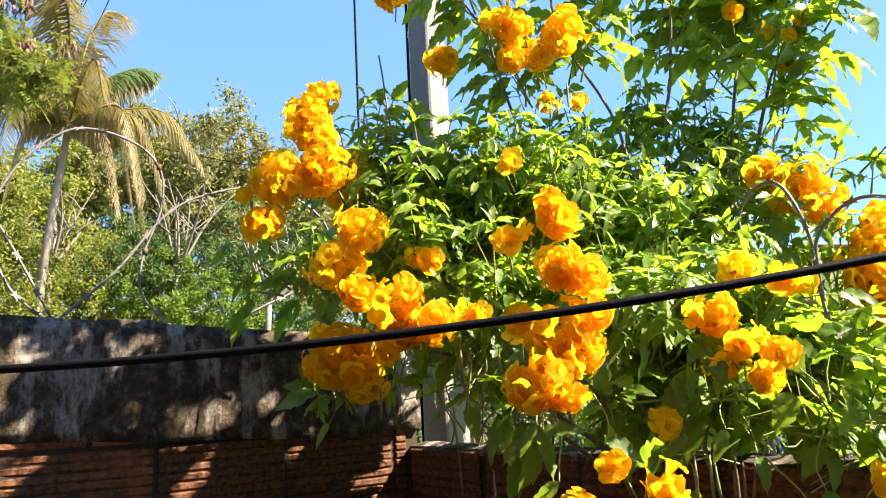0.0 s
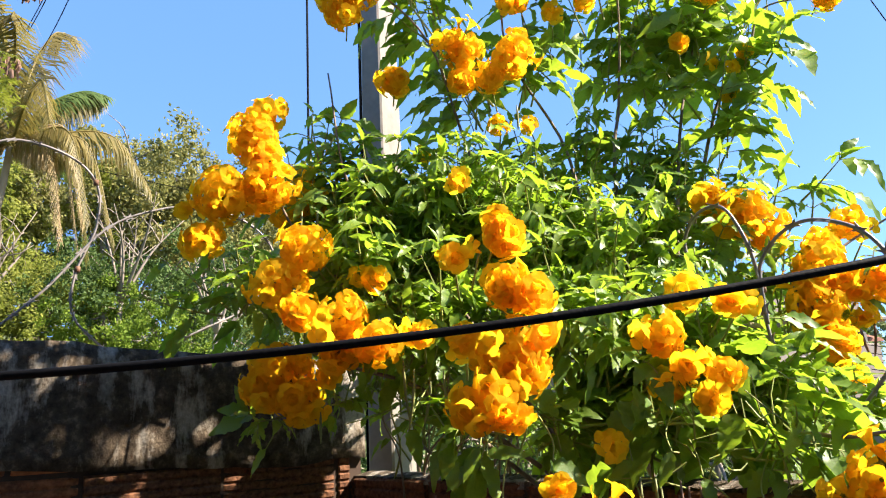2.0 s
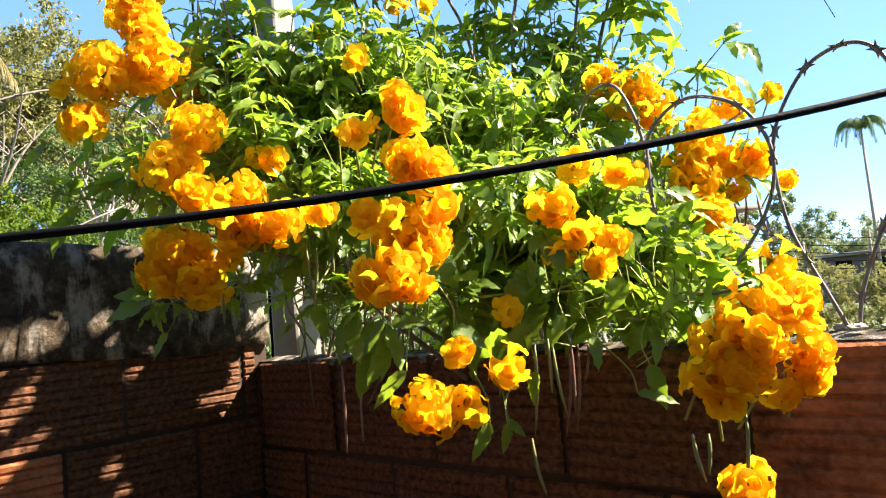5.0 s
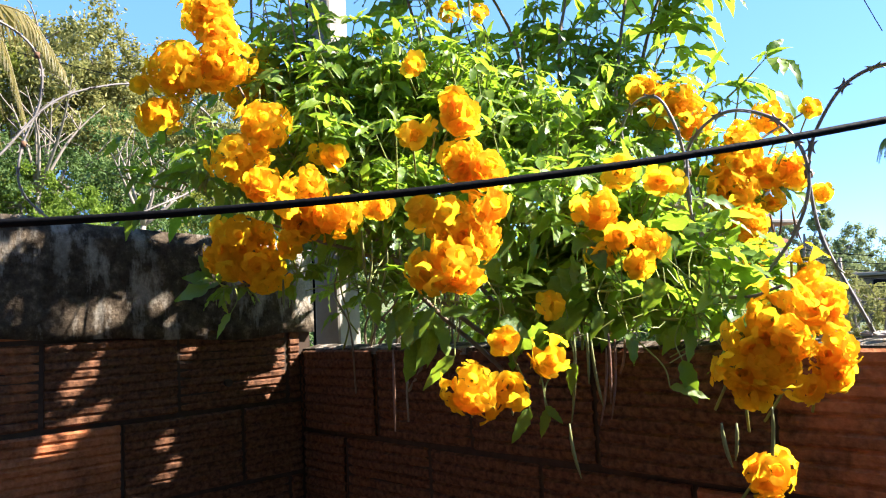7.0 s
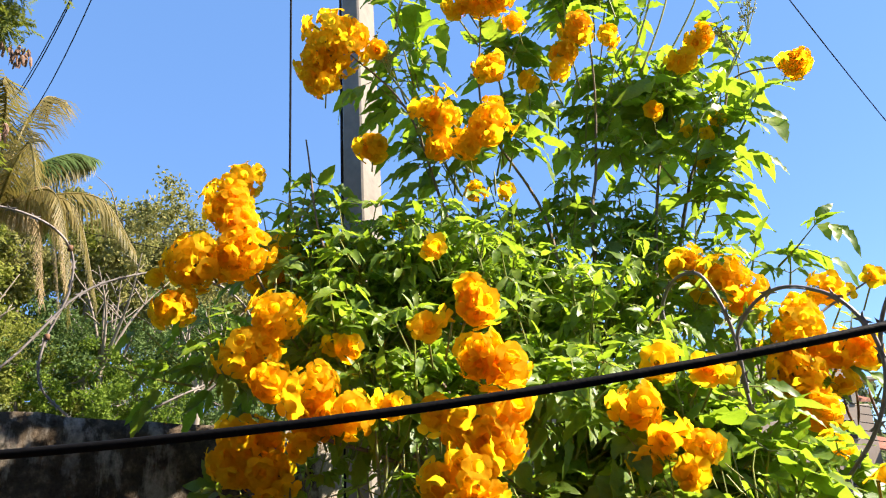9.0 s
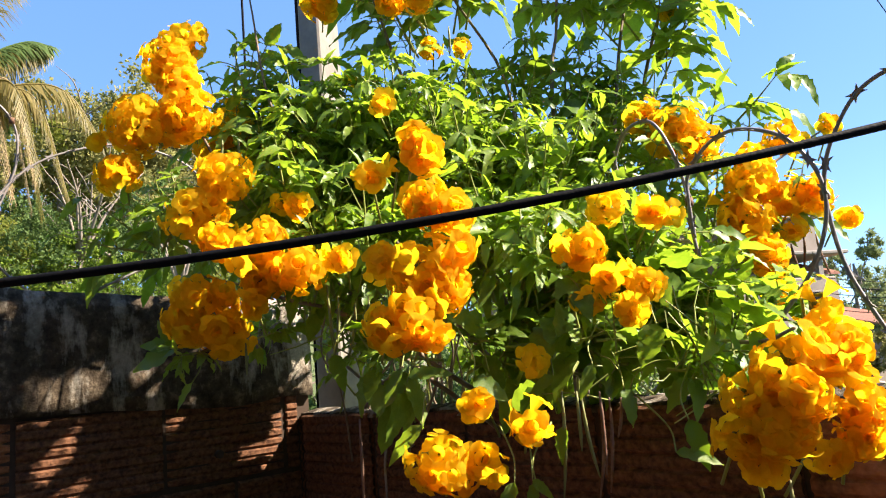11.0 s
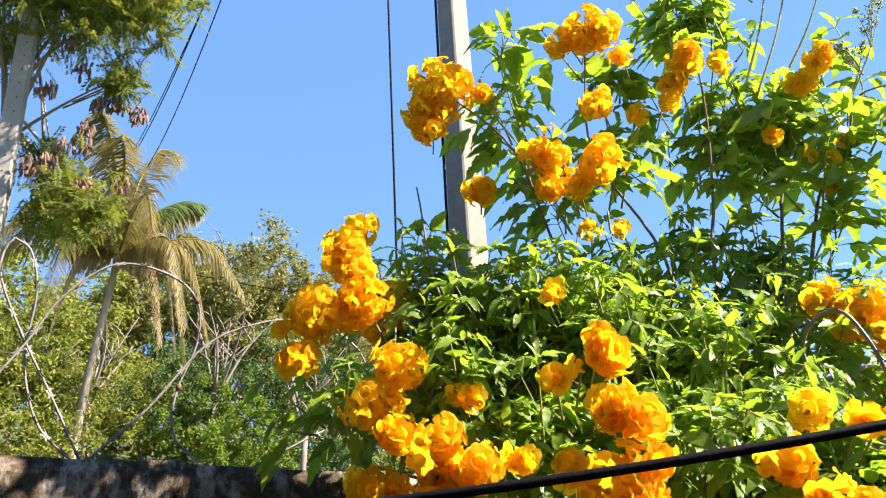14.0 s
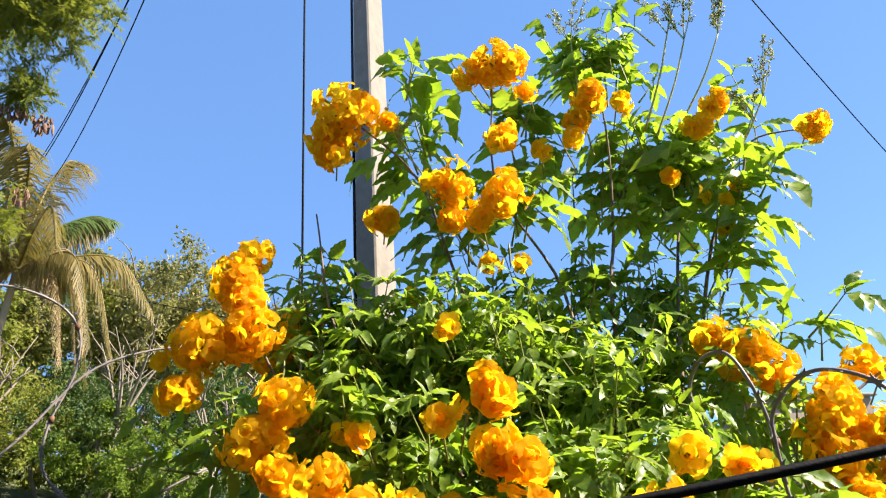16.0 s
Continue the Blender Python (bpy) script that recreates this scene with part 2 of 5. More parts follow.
def spline(points, steps=8):
    """A smooth line through the points."""
    p = [Vector(q) for q in points]
    p = [2 * p[0] - p[1]] + p + [2 * p[-1] - p[-2]]
    out = []
    for i in range(1, len(p) - 2):
        a, b, c, d = p[i - 1:i + 3]
        for k in range(steps):
            t = k / steps
            out.append(0.5 * ((2 * b) + (c - a) * t + (2 * a - 5 * b + 4 * c - d) * t * t + (3 * b - a - 3 * c + d) * t ** 3))
    return out + [p[-2]]


def frame_of(way, up=Vector((0, 0, 1)), spin=0.0):
    """A turn whose y axis runs along way."""
    y = Vector(way).normalized()
    x = y.cross(up)
    if x.length < 1e-3:
        x = y.cross(Vector((1, 0, 0)))
    x.normalize()
    z = x.cross(y)
    return Matrix((x, y, z)).transposed().to_4x4() @ Matrix.Rotation(spin, 4, "Y")


def rnd(a, b):
    return random.uniform(a, b)


def rand_dir():
    z, q = rnd(-1, 1), rnd(0, 2 * math.pi)
    r = math.sqrt(1 - z * z)
    return Vector((r * math.cos(q), r * math.sin(q), z))


# ---- ground, yard and walls ----
CORNER = Vector((0.08, 1.785, 0))
ALONG = Vector((math.cos(radians(42)), -math.sin(radians(42)), 0))   # the low wall runs this way from the corner
INTO = Vector((-math.sin(radians(42)), -math.cos(radians(42)), 0))   # the tall wall runs this way from the corner


def on_low(s, z, out=0.0):
    """A point on the low wall: s from the corner, out towards the yard."""
    p = CORNER + ALONG * s + INTO * out
    return Vector((p.x, p.y, z))


def on_tall(s, z, out=0.0):
    p = CORNER + INTO * s + ALONG * out
    return Vector((p.x, p.y, z))


def rise(x, y):
    q = -0.9 * x + 0.43 * y - 2.2
    return 10 * math.tanh(0.26 * max(0.0, q) / 10) + 0.12 * noise.noise((x * 0.3, y * 0.3, 0)) * min(1, max(0, q))


def ground():
    xs = [-900, -400, -200, -120] + [-80 + 2.5 * i for i in range(65)] + [120, 200, 400, 900]
    ys = [-900, -300, -100, -40] + [-20 + 2.5 * i for i in range(45)] + [130, 200, 400, 1500]
    vs = [(x, y, rise(x, y) - 0.02) for y in ys for x in xs]
    w = len(xs)
    fs = [(j * w + i, j * w + i + 1, (j + 1) * w + i + 1, (j + 1) * w + i) for j in range(len(ys) - 1) for i in range(w - 1)]
    tagged(part("ground", mesh_of("ground", vs, fs, GRASS, True)), "rough grassy ground rising to a wooded slope", "ground", kind="structure")


ground()
LOW_M = Matrix.Translation(CORNER) @ Matrix((ALONG, -INTO, Vector((0, 0, 1)))).transposed().to_4x4()    # x along, y outwards
TALL_M = Matrix.Translation(CORNER) @ Matrix((INTO, -ALONG, Vector((0, 0, 1)))).transposed().to_4x4()

floor = Soup()
RIM = [on_low(0, 0), on_tall(4.2, 0), Vector((-2.73, -3.2, 0)), Vector((3.2, -3.2, 0)), on_low(4.2, 0)]
floor.add([v + Vector((0, 0, 0.004)) for v in RIM] + [v - Vector((0, 0, 0.1)) for v in RIM], [(0, 1, 2, 3, 4), (9, 8, 7, 6, 5)] + [(k, k + 5, (k + 1) % 5 + 5, (k + 1) % 5) for k in range(5)])
tagged(part("floor", floor.mesh("floor", FLOOR)), "grey cement floor of the small yard", "floor", kind="structure")


def core(lo, hi, m, material, name):
    s = Soup()
    s.box(lo, hi, m)
    return s.mesh(name, material)


wall_low = tagged(part("wall_east", core((0.0, 0.0095, -0.05), (4.2, 0.105, 1.592), LOW_M, MORTAR, "wall_core")), "low wall of ribbed hollow clay bricks with dark mortar", "wall", kind="structure")
tall_core = Soup()
tall_core.box((-0.034, 0.0095, -0.05), (4.2, 0.105, 1.80), TALL_M)
tall_core.box((-0.106, -0.02, -0.05), (-0.034, 0.105, 1.589), TALL_M)     # its end, behind the low wall's first bricks
wall_tall = tagged(part("wall_west", tall_core.mesh("wall_core", MORTAR)), "taller brick wall with a stained plaster band on top", "wall", kind="structure")
def closing(name, lo, hi, label, category):
    s = Soup()
    s.box(lo, hi, None, 0.01)
    tagged(part(name, s.mesh(name, WALLPAINT)), label, category, kind="structure")


# Walls and ceiling out of view, added to keep skylight off the yard.
closing("wall_south", (-2.95, -3.4, -0.05), (3.42, -3.2, 2.8), "plain dull painted wall added behind the yard, unseen, to block light", "wall")
closing("wall_porch_west", (-2.93, -3.198, -0.05), (-2.73, -1.36, 2.8), "plain dull painted side wall, unseen, added to block light", "wall")
closing("wall_porch_east", (3.2, -3.198, -0.05), (3.4, -1.04, 1.6), "plain dull painted side wall, unseen, added to block light", "wall")
closing("ceiling", (-2.95, -3.4, 2.804), (2.3, 0.3, 2.95), "plain unseen ceiling added over the yard to block skylight", "ceiling")


def plaster_band():
    """The uneven cement band on the tall wall, with a worn top."""
    s, n, rows = Soup(), 90, 8
    vs = []
    for side in (0, 1):
        for j in range(rows + 1):
            for i in range(n + 1):
                x = -0.038 + 4.23 * i / n
                low = 1.640 + 0.040 * min(1.0, max(0.0, (x - 0.25) / 0.6)) + 0.012 * noise.noise((x * 9, 1.3, 0))
                top = 1.872 + 0.045 * x / 0.9 * (1 if x < 0.9 else 0.9 / x) + 0.007 * noise.noise((x * 7, 5.1, 0)) + 0.004 * noise.noise((x * 30, 5.1, 0))
                z = low + (top - low) * j / rows
                y = (-0.008 + 0.005 * noise.noise((x * 8, z * 8, 2.0)) + 0.002 * noise.noise((x * 40, z * 40, 2.0))) if side == 0 else 0.115
                if j == rows:
                    y += 0.012 if side == 0 else -0.012
                vs.append(TALL_M @ Vector((x, y, z)))
    w, k = n + 1, (n + 1) * (rows + 1)
    fs = []
    for j in range(rows):
        for i in range(n):
            a = j * w + i
            fs += [(a, a + 1, a + w + 1, a + w), (k + a + w, k + a + w + 1, k + a + 1, k + a)]
    for i in range(n):
        a = rows * w + i
        fs += [(a, a + 1, k + a + 1, k + a), (k + i, k + i + 1, i + 1, i)]
    for e in (0, n):
        fs += [(j * w + e, (j + 1) * w + e, k + (j + 1) * w + e, k + j * w + e) for j in range(rows)]
    s.add(vs, fs)
    part("plaster_band", s.mesh("plaster_band", PLASTER, True), wall_tall, "dark stained cement plaster band with mould streaks")


plaster_band()


# ---- pole, cables and razor wire ----
def pole():
    t = thing("concrete_pole", "slim square concrete pole behind the brick wall, sunlit on one face", "pole", at=(0.134, 1.99, 0))
    s = Soup()
    turn = Matrix.Rotation(radians(-17), 4, "Z")
    vs, fs, n = [], [], 12
    for i in range(n + 1):
        z = 6.5 * i / n
        a, b, k = 0.046 - 0.0045 * z, 0.072 - 0.0065 * z, 0.005
        ring = [(-a + k, -b), (a - k, -b), (a, -b + k), (a, b - k), (a - k, b), (-a + k, b), (-a, b - k), (-a, -b + k)]
        vs += [(x, y, z) for x, y in ring]
    for i in range(n):
        fs += [(8 * i + j, 8 * i + (j + 1) % 8, 8 * i + 8 + (j + 1) % 8, 8 * i + 8 + j) for j in range(8)]
    fs.append(tuple(range(8 * n, 8 * n + 8)))
    s.add(vs, fs, turn)
    part("shaft", s.mesh("shaft", CONCRETE), t)
    w = Soup()
    w.tube([(-0.072, -0.02, 0.0), (-0.056, -0.016, 3.0), (-0.036, -0.01, 6.4)], 0.0045, 8)
    part("service_cable", w.mesh("service_cable", BLACK, True), t, "black cable strapped along the pole")


def cable(name, points, radius, label, steps=10):
    s = Soup()
    s.tube(spline(points, steps), radius, 8)
    tagged(part(name, s.mesh(name, BLACK, True)), label, "cable")


pole()
cable("drop_cable", [(-0.106, 2.03, 0.0), (-0.108, 2.03, 2.0), (-0.112, 2.03, 4.0), (-0.116, 2.03, 6.5)], 0.0036, "black cable hanging straight down beside the concrete pole")
cable("black_cable", [(x, 0.5247 + 0.1632 * x, 1.7638 - 0.0207 * x + 0.0941 * x * x) for x in (-2.2, -1.5, -1.0, -0.5, 0.0, 0.5, 1.0, 1.5, 2.0, 2.6)], 0.0039, "thick black cable strung across the yard in front of the shrub")


def barb_mesh():
    """Two pairs of small points that stand off the wire."""
    s = Soup()
    for k in (1, -1):
        vs = [(0.0015 * k, -0.006, 0), (0.0015 * k, 0.006, 0), (0.0075 * k, 0.0095, 0), (0.0038 * k, 0.0025, 0), (0.0038 * k, -0.0025, 0), (0.0075 * k, -0.0095, 0)]
        vs = vs + [(x, y, 0.0008) for x, y, z in vs]
        s.add(vs, [(0, 1, 3, 4), (1, 2, 3), (0, 4, 5), (9, 7, 6, 10), (9, 8, 7), (11, 10, 6), (0, 6, 7, 1), (1, 7, 8, 2), (2, 8, 9, 3), (3, 9, 10, 4), (4, 10, 11, 5), (5, 11, 6, 0)])
    return s.mesh("barb", WIRE)


BARB = barb_mesh()


def razor(place, paths, label):
    """Razor wire: a steel core with pairs of barbs, and clips where the loops cross."""
    t = thing("razor_wire", label, "razor wire", at=(0, 0, 0))
    for path in paths:
        pts = spline([place(*p) for p in path], 12)
        core_s = Soup()
        core_s.tube(pts, 0.0027, 6)
        part("wire_core", core_s.mesh("wire_core", WIRE, True), t)
        run, due = 0.0, 0.02
        for a, b in zip(pts, pts[1:]):
            run += (b - a).length
            if run < due:
                continue
            due += 0.045
            d = (b - a).normalized()
            part("barb", BARB, t, m=Matrix.Translation(b) @ frame_of(d, ALONG if place is on_tall else INTO, rnd(-1.4, 1.4)) @ Matrix.Scale(1.05, 4))
    return t


def clip(t, p):
    s = Soup()
    s.tube([p + Vector((0, 0, -0.006)), p + Vector((0, 0, 0.006))], 0.0055, 8)
    part("clip", s.mesh("clip", RUST, True), t, "rusty steel clip")


# ---- razor wire on both walls ----
near_loops = [
    [(0.961, 2.351, -0.05), (0.976, 2.318, -0.05), (0.971, 2.258, -0.05), (0.918, 2.149, -0.06), (0.857, 2.041, -0.06), (0.788, 1.912, -0.06)],
    [(0.961, 2.351, -0.05), (0.928, 2.325, -0.05), (0.907, 2.245, -0.06), (0.910, 2.141, -0.07), (0.901, 2.063, -0.07), (0.867, 1.977, -0.07), (0.803, 1.912, -0.06)],
    [(1.017, 1.939, -0.04), (0.979, 2.021, -0.04), (0.912, 2.136, -0.05), (0.856, 2.242, -0.05), (0.766, 2.321, -0.05), (0.658, 2.313, -0.05), (0.590, 2.262, -0.06), (0.581, 2.170, -0.07), (0.617, 2.056, -0.07), (0.615, 1.968, -0.07), (0.545, 1.895, -0.07)],
]
far_loops = [
    [(0.778, 1.912, -0.06), (0.673, 2.019, -0.06), (0.566, 2.159, -0.07), (0.467, 2.218, -0.07), (0.356, 2.243, -0.07), (0.230, 2.216, -0.07), (0.167, 2.136, -0.07), (0.229, 2.017, -0.07), (0.350, 1.949, -0.06), (0.439, 1.904, -0.06)],
    [(1.101, 2.286, -0.05), (1.037, 2.351, -0.05), (0.983, 2.292, -0.05), (0.971, 2.187, -0.05), (0.988, 2.075, -0.05), (1.025, 1.980, -0.05)],
]
tall_wire = razor(on_tall, near_loops + far_loops, "loops of rusty razor wire along the top of the tall wall")
clip(tall_wire, on_tall(*(0.590, 2.262, -0.06)))
clip(tall_wire, on_tall(*(0.983, 2.288, -0.05)))
clip(tall_wire, on_tall(*(0.613, 2.068, -0.07)))
low_wire = razor(on_low, [
    [(0.967, 1.856, -0.06), (0.948, 1.915, -0.06), (0.938, 1.969, -0.06), (0.972, 2.005, -0.05), (1.013, 2.005, -0.05), (1.039, 1.959, -0.05), (1.048, 1.900, -0.06), (1.049, 1.840, -0.06), (1.053, 1.796, -0.06)],
    [(1.057, 1.821, -0.05), (1.056, 1.872, -0.05), (1.061, 1.910, -0.05), (1.096, 1.944, -0.05), (1.140, 1.952, -0.05), (1.194, 1.927, -0.05), (1.225, 1.884, -0.05), (1.235, 1.842, -0.05), (1.228, 1.798, -0.05), (1.202, 1.748, -0.05), (1.153, 1.692, -0.05)],
    [(1.300, 1.599, -0.06), (1.273, 1.665, -0.06), (1.242, 1.743, -0.06), (1.232, 1.812, -0.06), (1.235, 1.866, -0.06), (1.254, 1.911, -0.06), (1.290, 1.954, -0.06), (1.339, 1.967, -0.06), (1.373, 1.942, -0.06), (1.388, 1.878, -0.06), (1.378, 1.798, -0.06), (1.348, 1.734, -0.06), (1.317, 1.661, -0.06), (1.304, 1.599, -0.06)],
], "loops of razor wire along the low wall, tangled in the shrub")
clip(low_wire, on_low(*(1.233, 1.839, -0.055)))
clip(low_wire, on_low(*(1.054, 1.873, -0.055)))
clip(low_wire, on_low(*(1.304, 1.601, -0.06)))


# ---- the flowering shrub ----
shrub = thing("flowering_shrub", "tall green shrub with yellow trumpet flowers hanging over the brick wall", "shrub", at=(0.78, 1.62, 0))
SHRUB_M = Matrix.Translation((-0.78, -1.62, 0))


def flower_mesh(seed):
    """A trumpet: a tube that widens into a throat and five broad, rounded, overlapping lobes."""
    rg = random.Random(seed)
    n, vs = 15, []
    rings = [(0.000, 0.0020), (0.008, 0.0034), (0.017, 0.0066), (0.025, 0.0098), (0.030, 0.0118)]
    for y, r in rings:
        vs += [(r * math.cos(2 * math.pi * j / n), y, r * math.sin(2 * math.pi * j / n)) for j in range(n)]
    fs = [(k * n + j, k * n + (j + 1) % n, (k + 1) * n + (j + 1) % n, (k + 1) * n + j) for k in range(len(rings) - 1) for j in range(n)]
    nu, nv = 5, 6
    lean = rg.uniform(-0.25, 0.25)
    for lobe in range(5):
        q0 = 2 * math.pi * (lobe + rg.uniform(-0.08, 0.08)) / 5
        flare, roll = rg.uniform(0.55, 1.10) + lean * math.cos(q0), rg.uniform(0.1, 0.7)
        long_, wide = rg.uniform(0.0135, 0.0165), rg.uniform(0.0112, 0.0130)
        ph, k0 = rg.uniform(0, 6.28), len(vs)
        wave, notch = rg.uniform(0.0006, 0.0016), rg.uniform(0.0, 0.10)
        for a in range(nu + 1):
            u = a / nu
            w = 0.0074 + (wide - 0.0074) * math.sin(min(1.0, u / 0.6) * math.pi / 2)
            w *= 1.0 - 0.22 * max(0.0, (u - 0.7) / 0.3) ** 2
            run = u * long_
            for b in range(nv + 1):
                v = 2 * b / nv - 1
                short = 1 - 0.36 * v * v * abs(v) - notch * math.exp(-14 * v * v) * u
                bend = flare + roll * u * 0.6
                r = 0.0112 + run * short * math.sin(min(1.9, 0.75 + bend * 0.75))
                y = 0.0292 + run * short * math.cos(0.75 + bend * 0.95) + wave * math.sin(4.6 * v + ph) * u + 0.0016 * v * v * u + (0.0007 if lobe % 2 else 0.0)
                x, z = r, w * v
                vs.append((x * math.cos(q0) - z * math.sin(q0), y, x * math.sin(q0) + z * math.cos(q0)))
        fs += [(k0 + a * (nv + 1) + b, k0 + a * (nv + 1) + b + 1, k0 + (a + 1) * (nv + 1) + b + 1, k0 + (a + 1) * (nv + 1) + b) for a in range(nu) for b in range(nv)]
    return mesh_of("flower", vs, fs, PETAL, True)


FLOWERS = [flower_mesh(k) for k in range(12)]


def cluster(x, y, z, r):
    """A bunch of flowers of radius r about a point, each on its own short stalk."""
    c = Vector((x, y, z))
    r *= 1.08
    stalks = Soup()
    top = c + Vector((rnd(-0.01, 0.01), 0.01, 0.3 * r))
    count = max(1, min(70, int(4.0 * (r / 0.0185) ** 2)))
    if r < 0.021:
        count = min(count, 4)
    small = 0.78 if y < 0.8 else 1.0
    count = min(100, int(count / small ** 2)) if count > 5 else count
    blooms = []
    inner = count // 3 if count > 8 else 0
    squash = Matrix.Rotation(rnd(0, 3.1), 3, "Y")
    stretch = rnd(0.84, 0.95), rnd(1.04, 1.2)
    for k in range(count + inner):
        deep = k >= count
        if count < 5:
            d = Vector((rnd(-0.8, 0.8), -0.7, rnd(-0.6, 0.3))).normalized()
        elif deep:
            d = rand_dir()
        else:
            zz = 1 - 2 * (k + 0.5) / count
            q = 2.39996 * k + rnd(-0.4, 0.4)
            rr = math.sqrt(max(0, 1 - zz * zz))
            d = (Vector((rr * math.cos(q), rr * math.sin(q), zz * 0.95)) + 0.3 * rand_dir() + Vector((0, 0, -0.1))).normalized()
        size = rnd(0.62, 0.90) * small
        e = squash.inverted() @ d
        e = squash @ Vector((e.x * stretch[0], e.y, e.z * stretch[1]))
        mouth = c + e * max(0.011, r - 0.002) * (0.6 if deep else rnd(0.80, 1.14) * (1 + 0.55 * noise.noise(d * 1.5 + c * 31)))
        foot = mouth - d * 0.031 * size
        way = d + rnd(0.1, 0.55) * rand_dir() + Vector((0, -0.25, -0.2))
        blooms.append(SHRUB_M @ Matrix.Translation(foot) @ frame_of(way, spin=rnd(0, 6.28)) @ Matrix.Scale(size, 4))
        stalks.tube([top + (foot - top) * 0.1, top + (foot - top) * 0.6 + Vector((0, 0, 0.003)), foot + d * 0.004], [0.0011, 0.0011, 0.0028], 5)
    stalks.tube([top + Vector((rnd(-0.03, 0.03), rnd(0.02, 0.06), -0.05)), top], 0.0016, 5)
    stalks.v = [SHRUB_M @ Vector(p) for p in stalks.v]
    cl = part("flower_head", stalks.mesh("stalk", STEM, True), shrub, "bunch of yellow trumpet flowers")
    for b in blooms:
        part("flower", random.choice(FLOWERS), cl, m=b)


def leaflet_shape(length, width, curl, fold, seed):
    """A pointed, saw-edged leaflet folded along its midrib and curling down."""
    rg = random.Random(seed)
    n = 10
    vs, fs = [], []
    for i in range(n + 1):
        t = i / n
        w = width * 0.5 * (math.sin(math.pi * t ** 0.75) ** 0.8 if 0 < t < 1 else 0.0) * (1 + 0.09 * (-1) ** i)
        w = max(w, 0.0006)
        y = length * t
        z = -curl * length * t * t
        lift = fold * w
        wav = 0.08 * width * math.sin(5.5 * t * math.pi + rg.uniform(-1, 1))
        rib = 0.05 * w * (-1) ** i
        vs += [(-w, y - 0.25 * w, z + lift + wav + rib), (0, y, z), (w, y - 0.25 * w, z + lift - wav + rib)]
    for i in range(n):
        a = 3 * i
        fs += [(a, a + 1, a + 4, a + 3), (a + 1, a + 2, a + 5, a + 4)]
    return vs, fs


LEAFLETS = [leaflet_shape(1.0, rg_w, rg_c, rg_f, k) for k, (rg_w, rg_c, rg_f) in enumerate(
    [(0.33, 0.18, 0.40), (0.37, 0.32, 0.3), (0.29, 0.52, 0.45), (0.35, 0.10, 0.35), (0.39, 0.40, 0.25), (0.30, 0.28, 0.5), (0.50, 0.25, 0.25), (0.46, 0.42, 0.3), (0.54, 0.15, 0.2)])]
LEAF_MESHES = [mesh_of("leaf", v, f, LEAF, True) for v, f in LEAFLETS]
foliage, rachis = Soup(), Soup()
single_leaves = [0]


SUN_U = SUN.cross(Vector((0, 0, 1))).normalized()
SUN_V = SUN.cross(SUN_U)


def in_gap(p):
    """Small round gaps cut through the foliage along the sun's line to throw sun spots; towards the tall wall they are
    many and fine.
    """
    foot = p - SUN * ((p - CORNER).dot(ALONG) / SUN.dot(ALONG))
    along = (foot - CORNER).dot(INTO)
    fine = 0.1 < along < 1.1 and 1.2 < foot.z < 1.95
    k = 15.0 if fine else 9.5
    at = Vector((p.dot(SUN_U) * k, p.dot(SUN_V) * k, 3.7))
    return noise.voronoi(at)[0][0] < ((0.31 if along < 0.42 else 0.43 if foot.z > 1.6 else 0.39) if fine else 0.36)


def leaflet(foot, way, length):
    """Grows one leaflet, unless it would hang too low or close a gap; tells whether it grew."""
    way = way.normalized()
    if foot.y < 0.93 and foot.x < 1.0:
        return False
    if foot.z < 1.63 and foot.y < 1.3 and random.random() < 0.82:
        return False
    if any(in_gap(foot + way * length * k) for k in (0.1, 0.4, 0.7, 1.0)):
        return False
    up = (Vector((0, -0.4, 1)) + 0.8 * rand_dir() + 0.4 * SUN).normalized()
    m = SHRUB_M @ Matrix.Translation(foot) @ frame_of(way, up, rnd(-0.5, 0.5)) @ Matrix.Scale(length, 4)
    low, high = foot.z < 1.78 and foot.y < 1.3, foot.z > 2.3     # the lowest and the topmost leaves are the broadest
    k = random.randrange(6, 9) if low or high and random.random() < 0.6 else random.randrange(6)
    if foot.y < 1.06 and single_leaves[0] < 280 and random.random() < 0.3:
        single_leaves[0] += 1
        part("leaf", LEAF_MESHES[k], shrub, m=m)
    else:
        foliage.add(*LEAFLETS[k], m)
    return True


def compound(foot, way, size, pairs):
    """A leaf of two or three pairs of leaflets and one at its tip."""
    way = way.normalized()
    side = way.cross(Vector((0, 0, 1)) + 0.4 * rand_dir()).normalized()
    ln = size * (0.35 + 0.28 * pairs)
    if in_gap(foot + way * ln * 0.6):
        return 0
    pts = [foot + way * ln * t + Vector((0, 0, -0.22 * ln * t * t)) for t in (0, 0.35, 0.7, 1.0)]
    tip_way = (way + Vector((0, 0, -0.75))).normalized()
    grown = 1 if leaflet(pts[-1], tip_way + 0.15 * rand_dir(), size * rnd(0.95, 1.2)) else 0
    tipped = grown
    for p in range(pairs):
        t = (p + 0.9) / (pairs + 0.45)
        o = foot + way * ln * t + Vector((0, 0, -0.22 * ln * t * t))
        for sgn in (1, -1):
            grown += leaflet(o, way * 0.75 + side * sgn * 0.75 + Vector((0, 0, -0.5)) + 0.3 * rand_dir(), size * rnd(0.65, 1.2))
    if grown:
        rachis.tube([SHRUB_M @ p for p in (pts if tipped else pts[:3])], 0.0011, 4, False)
    return grown


